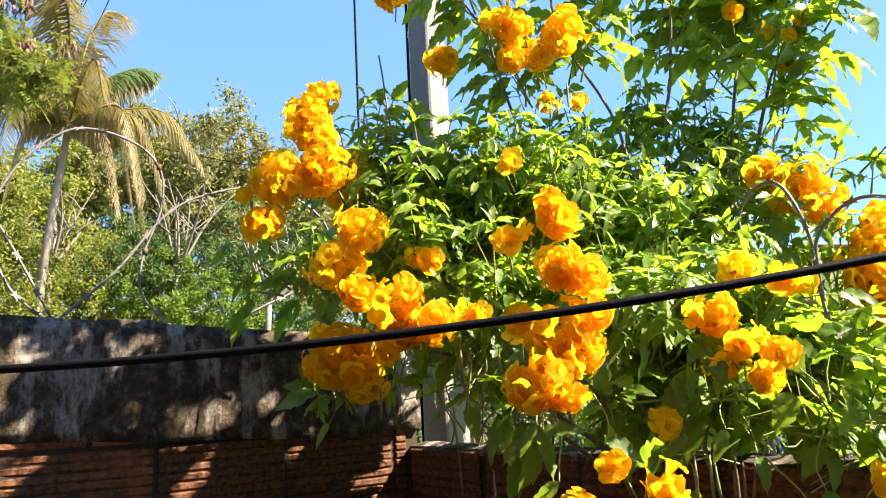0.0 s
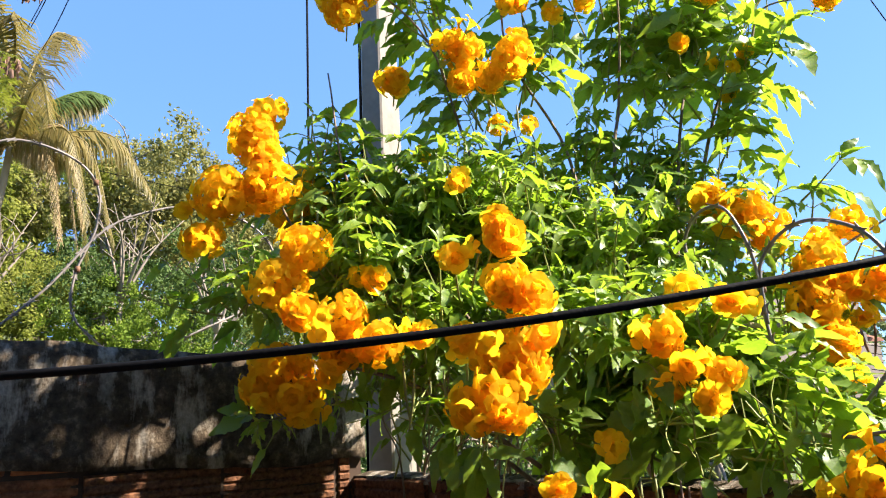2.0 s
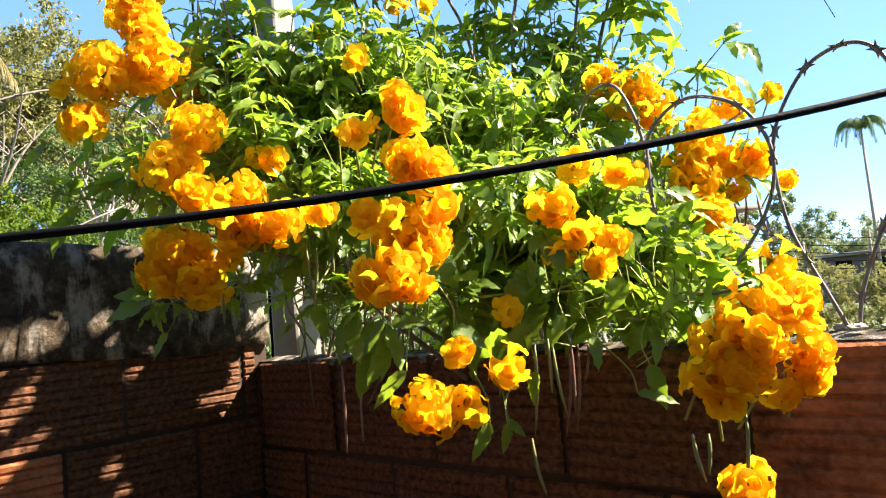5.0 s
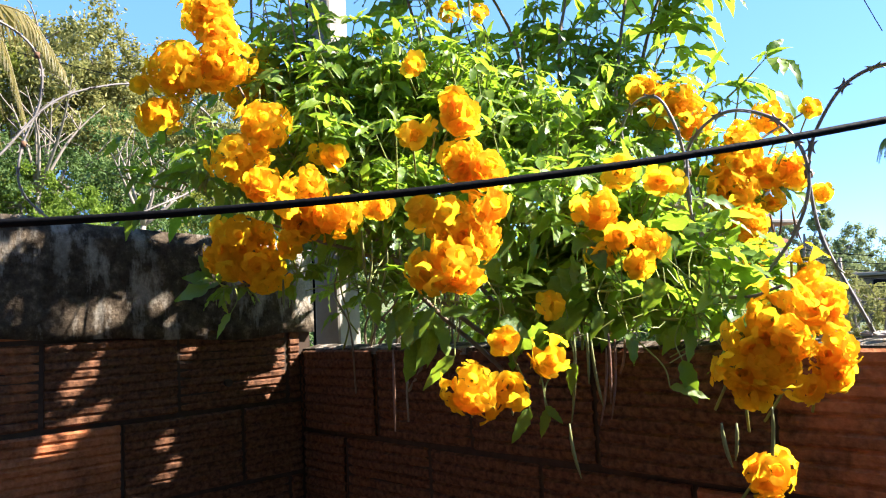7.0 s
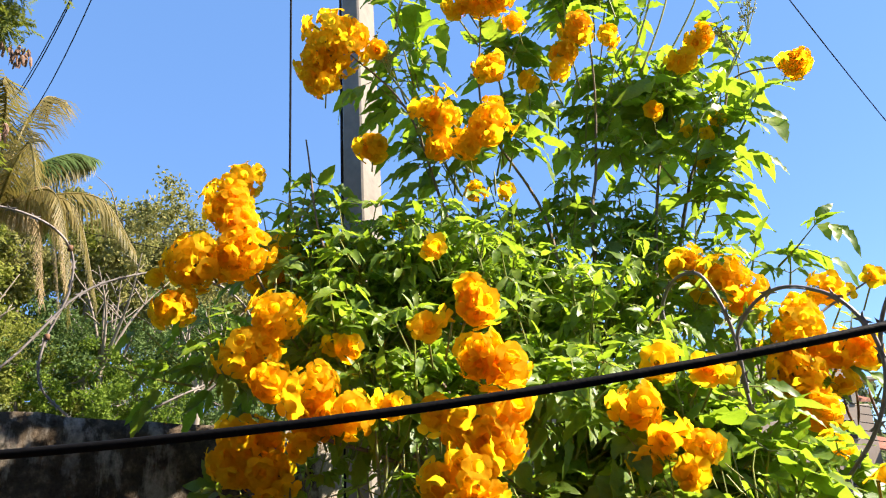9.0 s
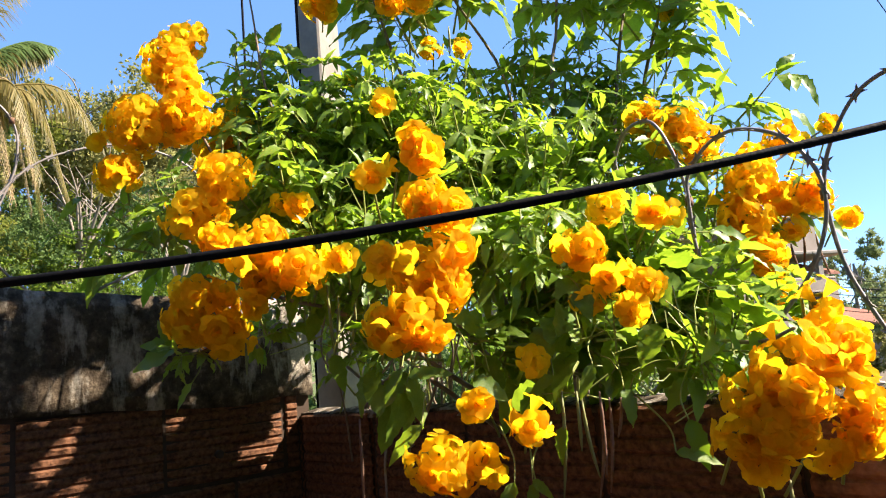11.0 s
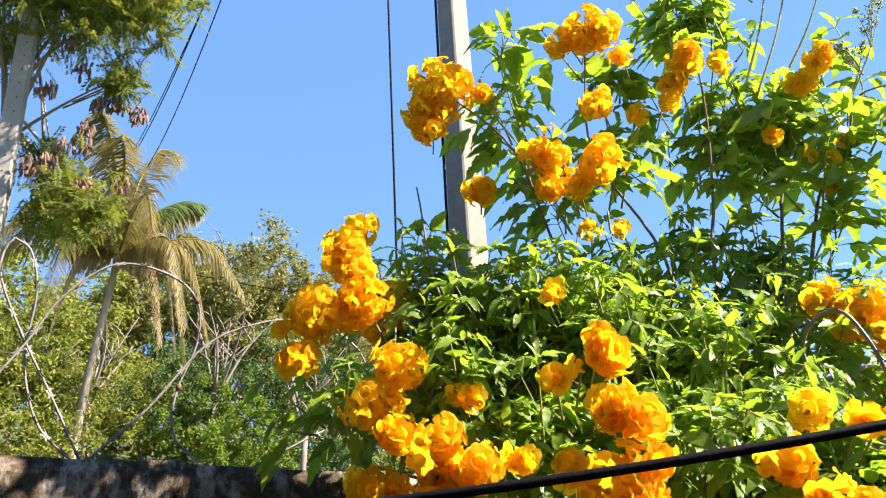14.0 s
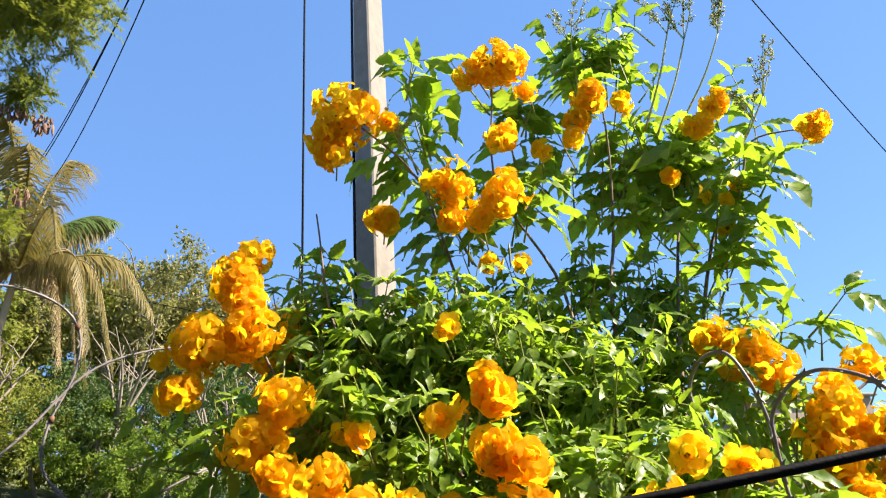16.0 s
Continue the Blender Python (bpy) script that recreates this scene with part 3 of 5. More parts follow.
def shoot(foot, way, length, size=0.07):
    """A leafy shoot: pairs of compound leaves along it, small ones at its tip."""
    way = way.normalized()
    n = max(2, int(length / 0.045))
    pts = [foot + way * length * i / n + Vector((0, 0, 0.12 * length * (i / n) ** 2)) for i in range(n + 1)]
    if in_gap(pts[-1]) or in_gap(pts[n // 2]):
        return
    q, last = rnd(0, 6.28), 0
    for i in range(1, n + 1):
        a = way.cross(Vector((math.cos(q), math.sin(q), 0.15))).normalized()
        small = 1.0 - 0.35 * (i / n) ** 2
        for sgn in (1, -1):
            if compound(pts[i], a * sgn + way * 0.55 + Vector((0, 0, 0.1)), size * small * rnd(0.8, 1.15), random.choice((1, 2, 2))):
                last = i
        q += 1.57 + rnd(-0.3, 0.3)
    if leaflet(pts[-1], way + 0.3 * rand_dir(), size * 0.6):
        last = n
    if last:
        rachis.tube([SHRUB_M @ p for p in pts[:last + 1]], [0.0026 - 0.0016 * i / n for i in range(last + 1)], 5, False)


def mass(x, y, z, rx, rz, ry, count, up=0.8, size=0.07):
    """Shoots spread through one part of the crown: large leaves at the bottom and the top, small ones between."""
    c = Vector((x, y, z))
    share, grow = (1.7, 1.04) if size > 0.08 else (1.7, 0.95) if z < 1.8 and y < 1.25 else (2.5, 0.92) if z > 2.35 else (2.5, 0.78)
    for _ in range(int(count * share)):
        d = rand_dir() * rnd(0.25, 0.9)
        p = c + Vector((d.x * rx, d.y * ry, d.z * rz - 0.3 * rz))
        way = Vector((d.x * 0.7, d.y * 0.5 - 0.1, up)) + 0.45 * rand_dir()
        shoot(p, way, rnd(0.06, 0.14), size * grow)


def stem(points, r0, r1, material=None):
    s = Soup()
    pts = spline(points, 6)
    s.tube([SHRUB_M @ p for p in pts], [r0 + (r1 - r0) * i / (len(pts) - 1) for i in range(len(pts))], 7)
    part("stem", s.mesh("stem", material or TWIG, True), shrub)


def tangle(x, y, z, rx, rz, count):
    """Thin bare flower stalks left after the petals fell."""
    for _ in range(count):
        d = rand_dir() * rnd(0.1, 1.0)
        a = Vector((x + d.x * rx, y + d.y * 0.06, z + d.z * rz))
        b = a + (Vector((rnd(-1, 1), rnd(-0.6, 0.4), rnd(-0.5, 0.9)))).normalized() * rnd(0.03, 0.09)
        rachis.tube([SHRUB_M @ a, SHRUB_M @ (a.lerp(b, 0.5) + rand_dir() * 0.006), SHRUB_M @ b], [0.0014, 0.0011, 0.0007], 4, False)


def hanging_pod(x, y, z, length, brown=False):
    s = Soup()
    sway = rnd(-0.15, 0.15)
    pts = [SHRUB_M @ Vector((x + sway * length * t * t, y, z - 0.75 * length * t)) for t in (0, 0.25, 0.5, 0.75, 1.0)]
    s.tube(pts, [0.0010, 0.0020, 0.0022, 0.0020, 0.0007], 6)
    part("seed_pod", s.mesh("seed_pod", DRYPOD if brown else POD, True), shrub, "dry brown seed pod" if brown else "thin green seed pod")


def plume(x, y, z, height):
    """A tip of the shrub gone to an upright spray of tiny pale buds."""
    s = Soup()
    foot = Vector((x, y, z))
    root = Vector((0.75 + 0.6 * (x - 0.75), y + 0.01, z - 0.24))
    stalk = spline([root, root.lerp(foot, 0.55) + 0.02 * (x - 0.75) * Vector((1, 0, -0.6)), foot], 6)
    s.tube([SHRUB_M @ p for p in stalk], [0.0028 - 0.0010 * i / (len(stalk) - 1) for i in range(len(stalk))], 6)
    for k in range(4):
        lean = (Vector((0, 0, 1)) + 0.38 * rand_dir()).normalized()
        tip = foot + lean * height * rnd(0.9, 1.6)
        axis = spline([foot, foot.lerp(tip, 0.5) + rand_dir() * 0.006, tip], 6)
        s.tube([SHRUB_M @ p for p in axis], [0.0016 - 0.00009 * i for i in range(len(axis))], 5)
        for j in range(16):
            t = rnd(0.3, 1.0)
            o = axis[min(len(axis) - 1, int(t * len(axis)))]
            e = o + (lean + 0.9 * rand_dir()).normalized() * rnd(0.010, 0.026) * (1.25 - 0.8 * t)
            s.tube([SHRUB_M @ o, SHRUB_M @ e], [0.0009, 0.0007], 4)
            for b in range(4):
                q = o.lerp(e, 0.4 + 0.2 * b) + 0.0025 * rand_dir()
                s.tube([SHRUB_M @ q, SHRUB_M @ (q + (lean + rand_dir()) * 0.003)], [0.0009, 0.0017], 4)
    part("bud_spray", s.mesh("bud_spray", BUD, True), shrub, "spray of tiny pale green buds")


# ---- where the shrub's parts are ----
# flowers of the lower crown
cluster(0.107, 1.170, 2.216, 0.042)
cluster(0.131, 1.170, 2.131, 0.043)
cluster(0.125, 1.170, 2.175, 0.033)
cluster(0.055, 1.150, 2.114, 0.048)
cluster(0.034, 1.130, 2.033, 0.032)
cluster(-0.000, 1.130, 2.085, 0.013)
cluster(0.141, 1.300, 2.144, 0.049)
cluster(0.224, 1.100, 1.985, 0.040)
cluster(0.186, 1.080, 1.937, 0.039)
cluster(0.233, 1.060, 1.886, 0.030)
cluster(0.304, 1.030, 1.858, 0.041)
cluster(0.356, 1.030, 1.827, 0.033)
cluster(0.299, 1.050, 1.824, 0.036)
cluster(0.185, 1.100, 1.802, 0.042)
cluster(0.214, 1.100, 1.757, 0.038)
cluster(0.159, 1.100, 1.775, 0.036)
cluster(0.257, 1.120, 1.793, 0.017)
cluster(0.342, 1.100, 1.930, 0.018)
cluster(0.309, 1.100, 1.944, 0.012)
cluster(0.482, 0.945, 1.918, 0.016)
cluster(0.516, 0.948, 1.925, 0.011)
cluster(0.552, 0.950, 1.944, 0.026)
cluster(0.544, 0.950, 1.964, 0.015)
cluster(0.551, 0.930, 1.873, 0.032)
cluster(0.584, 0.930, 1.858, 0.024)
cluster(0.544, 0.930, 1.790, 0.040)
cluster(0.494, 0.930, 1.806, 0.018)
cluster(0.586, 0.920, 1.813, 0.020)
cluster(0.567, 0.920, 1.769, 0.028)
cluster(0.422, 1.000, 1.838, 0.018)
cluster(0.504, 0.900, 1.729, 0.029)
cluster(0.542, 0.900, 1.725, 0.029)
cluster(0.523, 0.900, 1.751, 0.020)
cluster(0.552, 0.880, 1.572, 0.034)
cluster(0.600, 0.880, 1.573, 0.022)
cluster(0.594, 0.900, 1.633, 0.017)
cluster(0.651, 0.900, 1.611, 0.025)
cluster(0.658, 0.955, 1.677, 0.013)
cluster(0.733, 0.970, 1.803, 0.026)
cluster(0.765, 0.960, 1.767, 0.025)
cluster(0.793, 0.960, 1.752, 0.019)
cluster(0.733, 0.960, 1.743, 0.017)
cluster(0.779, 0.950, 1.725, 0.017)
cluster(0.826, 1.000, 1.850, 0.018)
cluster(0.854, 1.000, 1.841, 0.011)
cluster(0.769, 1.000, 1.854, 0.020)
cluster(0.939, 1.360, 2.053, 0.042)
cluster(0.974, 1.340, 2.016, 0.037)
cluster(0.892, 1.360, 2.085, 0.027)
cluster(1.040, 1.300, 1.925, 0.042)
cluster(1.012, 1.280, 1.865, 0.041)
cluster(1.096, 1.300, 1.901, 0.036)
cluster(1.139, 1.300, 1.896, 0.027)
cluster(1.091, 1.300, 1.846, 0.020)
cluster(1.203, 1.360, 1.866, 0.019)
cluster(1.117, 1.360, 2.018, 0.025)
cluster(1.145, 1.360, 1.999, 0.014)
cluster(1.201, 1.370, 2.028, 0.017)
cluster(1.051, 1.320, 1.980, 0.026)
cluster(1.030, 1.250, 1.800, 0.032)
cluster(1.023, 1.200, 1.747, 0.023)
cluster(1.030, 1.270, 1.837, 0.025)
cluster(0.909, 0.740, 1.698, 0.020)
cluster(0.916, 0.730, 1.660, 0.026)
cluster(0.869, 0.720, 1.649, 0.028)
cluster(0.840, 0.720, 1.631, 0.024)
cluster(0.829, 0.720, 1.595, 0.022)
cluster(0.856, 0.700, 1.605, 0.025)
cluster(0.916, 0.720, 1.617, 0.024)
cluster(0.918, 0.720, 1.591, 0.021)
cluster(0.886, 0.720, 1.580, 0.018)
cluster(0.837, 0.720, 1.573, 0.015)
cluster(0.867, 0.690, 1.629, 0.023)
cluster(0.855, 0.740, 1.491, 0.023)
cluster(0.461, 1.149, 2.094, 0.016)
# flowers of the upper crown
cluster(0.254, 1.300, 2.605, 0.065)
cluster(0.233, 1.300, 2.537, 0.037)
cluster(0.297, 1.300, 2.632, 0.035)
cluster(0.342, 1.320, 2.601, 0.018)
cluster(0.574, 1.350, 2.723, 0.042)
cluster(0.612, 1.350, 2.706, 0.034)
cluster(0.521, 1.350, 2.704, 0.029)
cluster(0.635, 1.360, 2.648, 0.020)
cluster(0.763, 1.420, 2.647, 0.034)
cluster(0.732, 1.420, 2.592, 0.026)
cluster(0.717, 1.420, 2.553, 0.021)
cluster(0.656, 1.420, 2.536, 0.017)
cluster(0.575, 1.400, 2.570, 0.031)
cluster(0.465, 1.320, 2.431, 0.044)
cluster(0.465, 1.320, 2.358, 0.026)
cluster(0.569, 1.295, 2.385, 0.038)
cluster(0.521, 1.300, 2.343, 0.026)
cluster(0.311, 1.400, 2.415, 0.031)
cluster(1.031, 1.500, 2.630, 0.032)
cluster(0.987, 1.500, 2.584, 0.026)
cluster(0.837, 1.480, 2.658, 0.022)
cluster(1.258, 1.600, 2.599, 0.036)
cluster(0.909, 1.500, 2.468, 0.018)
cluster(1.054, 1.550, 2.461, 0.017)
cluster(1.024, 1.550, 2.427, 0.014)
cluster(1.009, 1.550, 2.354, 0.013)
cluster(0.965, 1.500, 2.416, 0.012)
cluster(0.527, 1.380, 2.282, 0.020)
cluster(0.586, 1.380, 2.274, 0.013)
cluster(0.379, 1.300, 2.205, 0.009)
cluster(0.085, 1.250, 2.300, 0.036)
cluster(0.055, 1.240, 2.278, 0.025)
# leafy parts of the crown
mass(0.138, 1.340, 2.180, 0.074, 0.106, 0.11, 18, 0.8, 0.07)
mass(0.252, 1.320, 2.096, 0.114, 0.114, 0.11, 32, 0.8, 0.07)
mass(0.407, 1.320, 2.070, 0.124, 0.124, 0.11, 36, 0.8, 0.07)
mass(0.568, 1.320, 2.011, 0.113, 0.123, 0.11, 34, 0.8, 0.07)
mass(0.704, 1.300, 1.940, 0.110, 0.110, 0.11, 32, 0.8, 0.07)
mass(0.313, 1.240, 1.918, 0.096, 0.096, 0.11, 26, 0.6, 0.07)
mass(0.640, 1.160, 1.808, 0.088, 0.080, 0.11, 22, 0.5, 0.07)
mass(0.430, 1.200, 1.834, 0.083, 0.083, 0.11, 20, 0.5, 0.07)
mass(0.721, 1.120, 1.693, 0.093, 0.084, 0.11, 19, 0.3, 0.07)
mass(0.845, 1.160, 1.753, 0.083, 0.096, 0.11, 21, 0.5, 0.07)
mass(0.872, 1.120, 1.688, 0.063, 0.067, 0.11, 14, 0.4, 0.07)
mass(0.917, 1.120, 1.684, 0.038, 0.067, 0.11, 9, 0.4, 0.07)
mass(0.570, 1.120, 1.703, 0.085, 0.042, 0.11, 7, 0.3, 0.07)
mass(0.805, 1.050, 1.656, 0.078, 0.024, 0.11, 6, 0.1, 0.07)
mass(0.897, 1.500, 2.035, 0.104, 0.104, 0.11, 22, 0.8, 0.07)
mass(0.979, 1.450, 1.855, 0.066, 0.077, 0.11, 12, 0.7, 0.07)
mass(1.083, 1.580, 2.062, 0.061, 0.018, 0.11, 2, 0.8, 0.07)
mass(0.064, 1.250, 1.944, 0.049, 0.049, 0.11, 6, 0.5, 0.07)
mass(0.563, 1.800, 1.670, 0.137, 0.096, 0.11, 14, 0.6, 0.07)
mass(0.759, 1.700, 1.652, 0.129, 0.090, 0.11, 14, 0.6, 0.07)
mass(0.888, 1.500, 1.642, 0.102, 0.068, 0.11, 10, 0.6, 0.07)
mass(0.508, 1.500, 2.377, 0.170, 0.109, 0.11, 16, 0.9, 0.082)
mass(0.750, 1.600, 2.467, 0.200, 0.164, 0.11, 14, 0.9, 0.082)
mass(0.936, 1.600, 2.598, 0.150, 0.143, 0.11, 13, 0.9, 0.082)
mass(0.848, 1.580, 2.774, 0.138, 0.068, 0.11, 8, 1.0, 0.082)
mass(1.040, 1.640, 2.481, 0.110, 0.136, 0.11, 13, 0.8, 0.082)
mass(0.430, 1.450, 2.543, 0.068, 0.087, 0.11, 6, 0.8, 0.082)
mass(0.384, 1.350, 2.669, 0.024, 0.036, 0.11, 2, 1.0, 0.082)
mass(0.586, 1.480, 2.641, 0.076, 0.063, 0.11, 5, 0.9, 0.082)
mass(1.162, 1.660, 2.686, 0.040, 0.061, 0.11, 2, 1.0, 0.082)
mass(0.95, 1.60, 2.33, 0.12, 0.12, 0.10, 5, 0.8, 0.082)
mass(1.02, 1.36, 1.80, 0.09, 0.10, 0.08, 9, 0.6, 0.07)
mass(0.829, 1.600, 2.202, 0.263, 0.092, 0.11, 9, 0.7, 0.082)
mass(0.183, 1.300, 2.271, 0.048, 0.043, 0.11, 5, 0.8, 0.082)
mass(1.053, 1.500, 2.094, 0.064, 0.013, 0.11, 2, 0.8, 0.082)
mass(0.990, 1.580, 2.827, 0.068, 0.041, 0.11, 3, 1.0, 0.082)
mass(0.699, 1.550, 2.551, 0.174, 0.125, 0.11, 8, 0.9, 0.082)
mass(0.682, 1.550, 2.211, 0.195, 0.092, 0.11, 11, 0.8, 0.07)
mass(0.860, 1.600, 2.176, 0.068, 0.091, 0.11, 9, 0.8, 0.07)
mass(0.796, 1.420, 1.971, 0.144, 0.087, 0.11, 20, 0.6, 0.07)
mass(0.558, 1.450, 2.085, 0.160, 0.075, 0.11, 14, 0.7, 0.07)
# leaves deep inside the crown, mostly hidden, added to shade the tall wall
mass(0.28, 1.62, 2.05, 0.18, 0.16, 0.10, 14, 0.7)
mass(0.50, 1.66, 2.15, 0.18, 0.16, 0.10, 12, 0.7)
mass(0.72, 1.62, 2.0, 0.16, 0.18, 0.12, 12, 0.7)
mass(0.20, 1.52, 1.86, 0.14, 0.12, 0.08, 8, 0.6)
mass(0.189, 1.140, 1.743, 0.02, 0.01, 0.02, 2, -0.2, 0.04)
mass(0.42, 1.68, 1.90, 0.20, 0.17, 0.07, 24, 0.6)
mass(0.30, 1.66, 1.74, 0.12, 0.10, 0.06, 8, 0.6)
# woody stems
stem([(0.70, 1.62, 0.0), (0.72, 1.55, 1.25), (0.745, 1.500, 2.136), (0.778, 1.550, 2.371), (0.802, 1.550, 2.607), (0.801, 1.550, 2.912)], 0.006, 0.0016)
stem([(0.80, 1.60, 0.0), (0.77, 1.55, 1.25), (0.823, 1.400, 1.895), (0.917, 1.600, 2.359), (1.000, 1.600, 2.601), (1.076, 1.600, 2.726)], 0.006, 0.0016)
stem([(0.88, 1.56, 0.0), (0.82, 1.55, 1.25), (0.690, 1.300, 1.800), (0.659, 1.500, 2.241), (0.551, 1.420, 2.466), (0.565, 1.380, 2.691)], 0.006, 0.0016)
stem([(0.70, 1.62, 0.0), (0.72, 1.55, 1.25), (0.611, 1.300, 1.808), (0.457, 1.450, 2.251), (0.392, 1.380, 2.485), (0.264, 1.330, 2.629)], 0.006, 0.0016)
stem([(0.80, 1.60, 0.0), (0.77, 1.55, 1.25), (0.497, 1.250, 1.814), (0.375, 1.250, 1.993), (0.256, 1.250, 2.136), (0.207, 1.280, 2.389)], 0.006, 0.0016)
stem([(0.88, 1.56, 0.0), (0.82, 1.55, 1.25), (0.441, 1.200, 1.740), (0.285, 1.200, 1.914), (0.170, 1.200, 2.050), (0.115, 1.180, 2.185)], 0.006, 0.0016)
stem([(0.70, 1.62, 0.0), (0.72, 1.55, 1.25), (0.463, 1.150, 1.701), (0.293, 1.120, 1.802), (0.172, 1.100, 1.847)], 0.006, 0.0016)
stem([(0.80, 1.60, 0.0), (0.77, 1.55, 1.25), (0.846, 1.200, 1.775), (0.957, 1.250, 1.836), (1.069, 1.320, 1.949), (1.194, 1.360, 2.021)], 0.006, 0.0016)
stem([(0.88, 1.56, 0.0), (0.82, 1.55, 1.25), (0.763, 1.200, 1.673), (0.874, 1.100, 1.679), (0.915, 0.950, 1.671), (0.900, 0.780, 1.680)], 0.006, 0.0016)
stem([(0.70, 1.62, 0.0), (0.72, 1.55, 1.25), (0.957, 1.600, 2.261), (1.086, 1.650, 2.496), (1.136, 1.650, 2.607), (1.252, 1.620, 2.605)], 0.006, 0.0016)
# upright thin stems and a tangle of stalks under the leaves
stem([(0.418, 1.760, 1.470), (0.415, 1.670, 1.633), (0.439, 1.610, 1.732), (0.379, 1.510, 1.827)], 0.0028, 0.0014, STEM)
stem([(0.436, 1.727, 1.473), (0.495, 1.637, 1.627), (0.495, 1.577, 1.726), (0.528, 1.477, 1.793)], 0.0030, 0.0014)
stem([(0.262, 1.576, 1.507), (0.273, 1.486, 1.653), (0.257, 1.426, 1.744), (0.343, 1.326, 1.889)], 0.0022, 0.0014)
stem([(0.435, 1.544, 1.496), (0.405, 1.454, 1.642), (0.424, 1.394, 1.728), (0.517, 1.294, 1.907)], 0.0036, 0.0014, STEM)
stem([(0.268, 1.837, 1.473), (0.255, 1.747, 1.645), (0.328, 1.687, 1.744), (0.353, 1.587, 1.880)], 0.0037, 0.0014)
stem([(0.440, 1.605, 1.488), (0.468, 1.515, 1.634), (0.481, 1.455, 1.724), (0.505, 1.355, 1.865)], 0.0031, 0.0014)
stem([(0.157, 1.737, 1.495), (0.236, 1.647, 1.650), (0.233, 1.587, 1.750), (0.249, 1.487, 1.912)], 0.0029, 0.0014, STEM)
stem([(0.384, 1.520, 1.504), (0.467, 1.430, 1.638), (0.483, 1.370, 1.722), (0.433, 1.270, 1.776)], 0.0034, 0.0014)
stem([(0.252, 1.702, 1.492), (0.305, 1.612, 1.645), (0.374, 1.552, 1.736), (0.347, 1.452, 1.950)], 0.0034, 0.0014)
stem([(0.447, 1.830, 1.458), (0.487, 1.740, 1.624), (0.516, 1.680, 1.726), (0.473, 1.580, 1.902)], 0.0033, 0.0014, STEM)
stem([(0.471, 1.801, 1.460), (0.414, 1.711, 1.632), (0.451, 1.651, 1.732), (0.503, 1.551, 1.947)], 0.0037, 0.0014)
stem([(0.247, 1.823, 1.476), (0.283, 1.733, 1.643), (0.296, 1.673, 1.747), (0.295, 1.573, 1.883)], 0.0023, 0.0014)
stem([(0.330, 1.849, 1.466), (0.445, 1.759, 1.627), (0.424, 1.699, 1.735), (0.440, 1.599, 1.940)], 0.0024, 0.0014, STEM)
stem([(0.349, 1.789, 1.472), (0.349, 1.699, 1.638), (0.427, 1.639, 1.734), (0.371, 1.539, 1.887)], 0.0029, 0.0014)
stem([(0.504, 1.546, 1.490), (0.491, 1.456, 1.634), (0.511, 1.396, 1.720), (0.473, 1.296, 1.808)], 0.0028, 0.0014)
stem([(0.205, 1.796, 1.484), (0.282, 1.706, 1.644), (0.286, 1.646, 1.747), (0.357, 1.546, 1.917)], 0.0028, 0.0014, STEM)
stem([(0.306, 1.755, 1.480), (0.349, 1.665, 1.639), (0.352, 1.605, 1.740), (0.386, 1.505, 1.878)], 0.0038, 0.0014)
stem([(0.465, 1.719, 1.471), (0.472, 1.629, 1.630), (0.502, 1.569, 1.725), (0.566, 1.469, 1.853)], 0.0036, 0.0014)
stem([(0.726, 1.497, 1.477), (0.726, 1.407, 1.615), (0.733, 1.347, 1.698), (0.707, 1.247, 1.775)], 0.0033, 0.0014, STEM)
stem([(0.679, 1.421, 1.491), (0.659, 1.331, 1.624), (0.698, 1.271, 1.699), (0.692, 1.171, 1.771)], 0.0030, 0.0014)
tangle(0.863, 0.980, 1.670, 0.075, 0.055, 22)
tangle(0.773, 1.000, 1.656, 0.06, 0.05, 10)
tangle(0.410, 1.120, 1.740, 0.06, 0.06, 24)
mass(0.95, 1.75, 1.62, 0.25, 0.10, 0.08, 10, 0.5)
# mostly hidden leaves, added to shade the wall corner and the pole's foot
mass(0.24, 1.62, 1.96, 0.12, 0.12, 0.08, 12, 0.5)
mass(0.42, 1.74, 2.12, 0.14, 0.14, 0.08, 9, 0.5)
mass(0.30, 1.79, 2.02, 0.10, 0.12, 0.08, 10, 0.5)
mass(0.52, 1.81, 2.22, 0.12, 0.14, 0.08, 8, 0.5)
mass(0.50, 2.03, 1.98, 0.14, 0.16, 0.06, 20, 0.5)
mass(0.36, 2.03, 1.88, 0.10, 0.14, 0.05, 14, 0.5)
mass(0.62, 2.06, 1.78, 0.20, 0.14, 0.08, 14, 0.5)
mass(0.66, 2.05, 2.18, 0.16, 0.14, 0.10, 8, 0.5)
mass(0.08, 1.46, 2.00, 0.12, 0.12, 0.08, 10, 0.5)
# dry twigs low on the wall
stem([(0.341, 1.300, 1.693), (0.388, 1.250, 1.661), (0.433, 1.200, 1.649)], 0.003, 0.0015)
stem([(0.365, 1.300, 1.622), (0.402, 1.280, 1.659), (0.447, 1.250, 1.684)], 0.003, 0.0015)
stem([(0.486, 1.200, 1.626), (0.456, 1.150, 1.614), (0.442, 1.100, 1.570), (0.443, 1.080, 1.508)], 0.003, 0.0015)
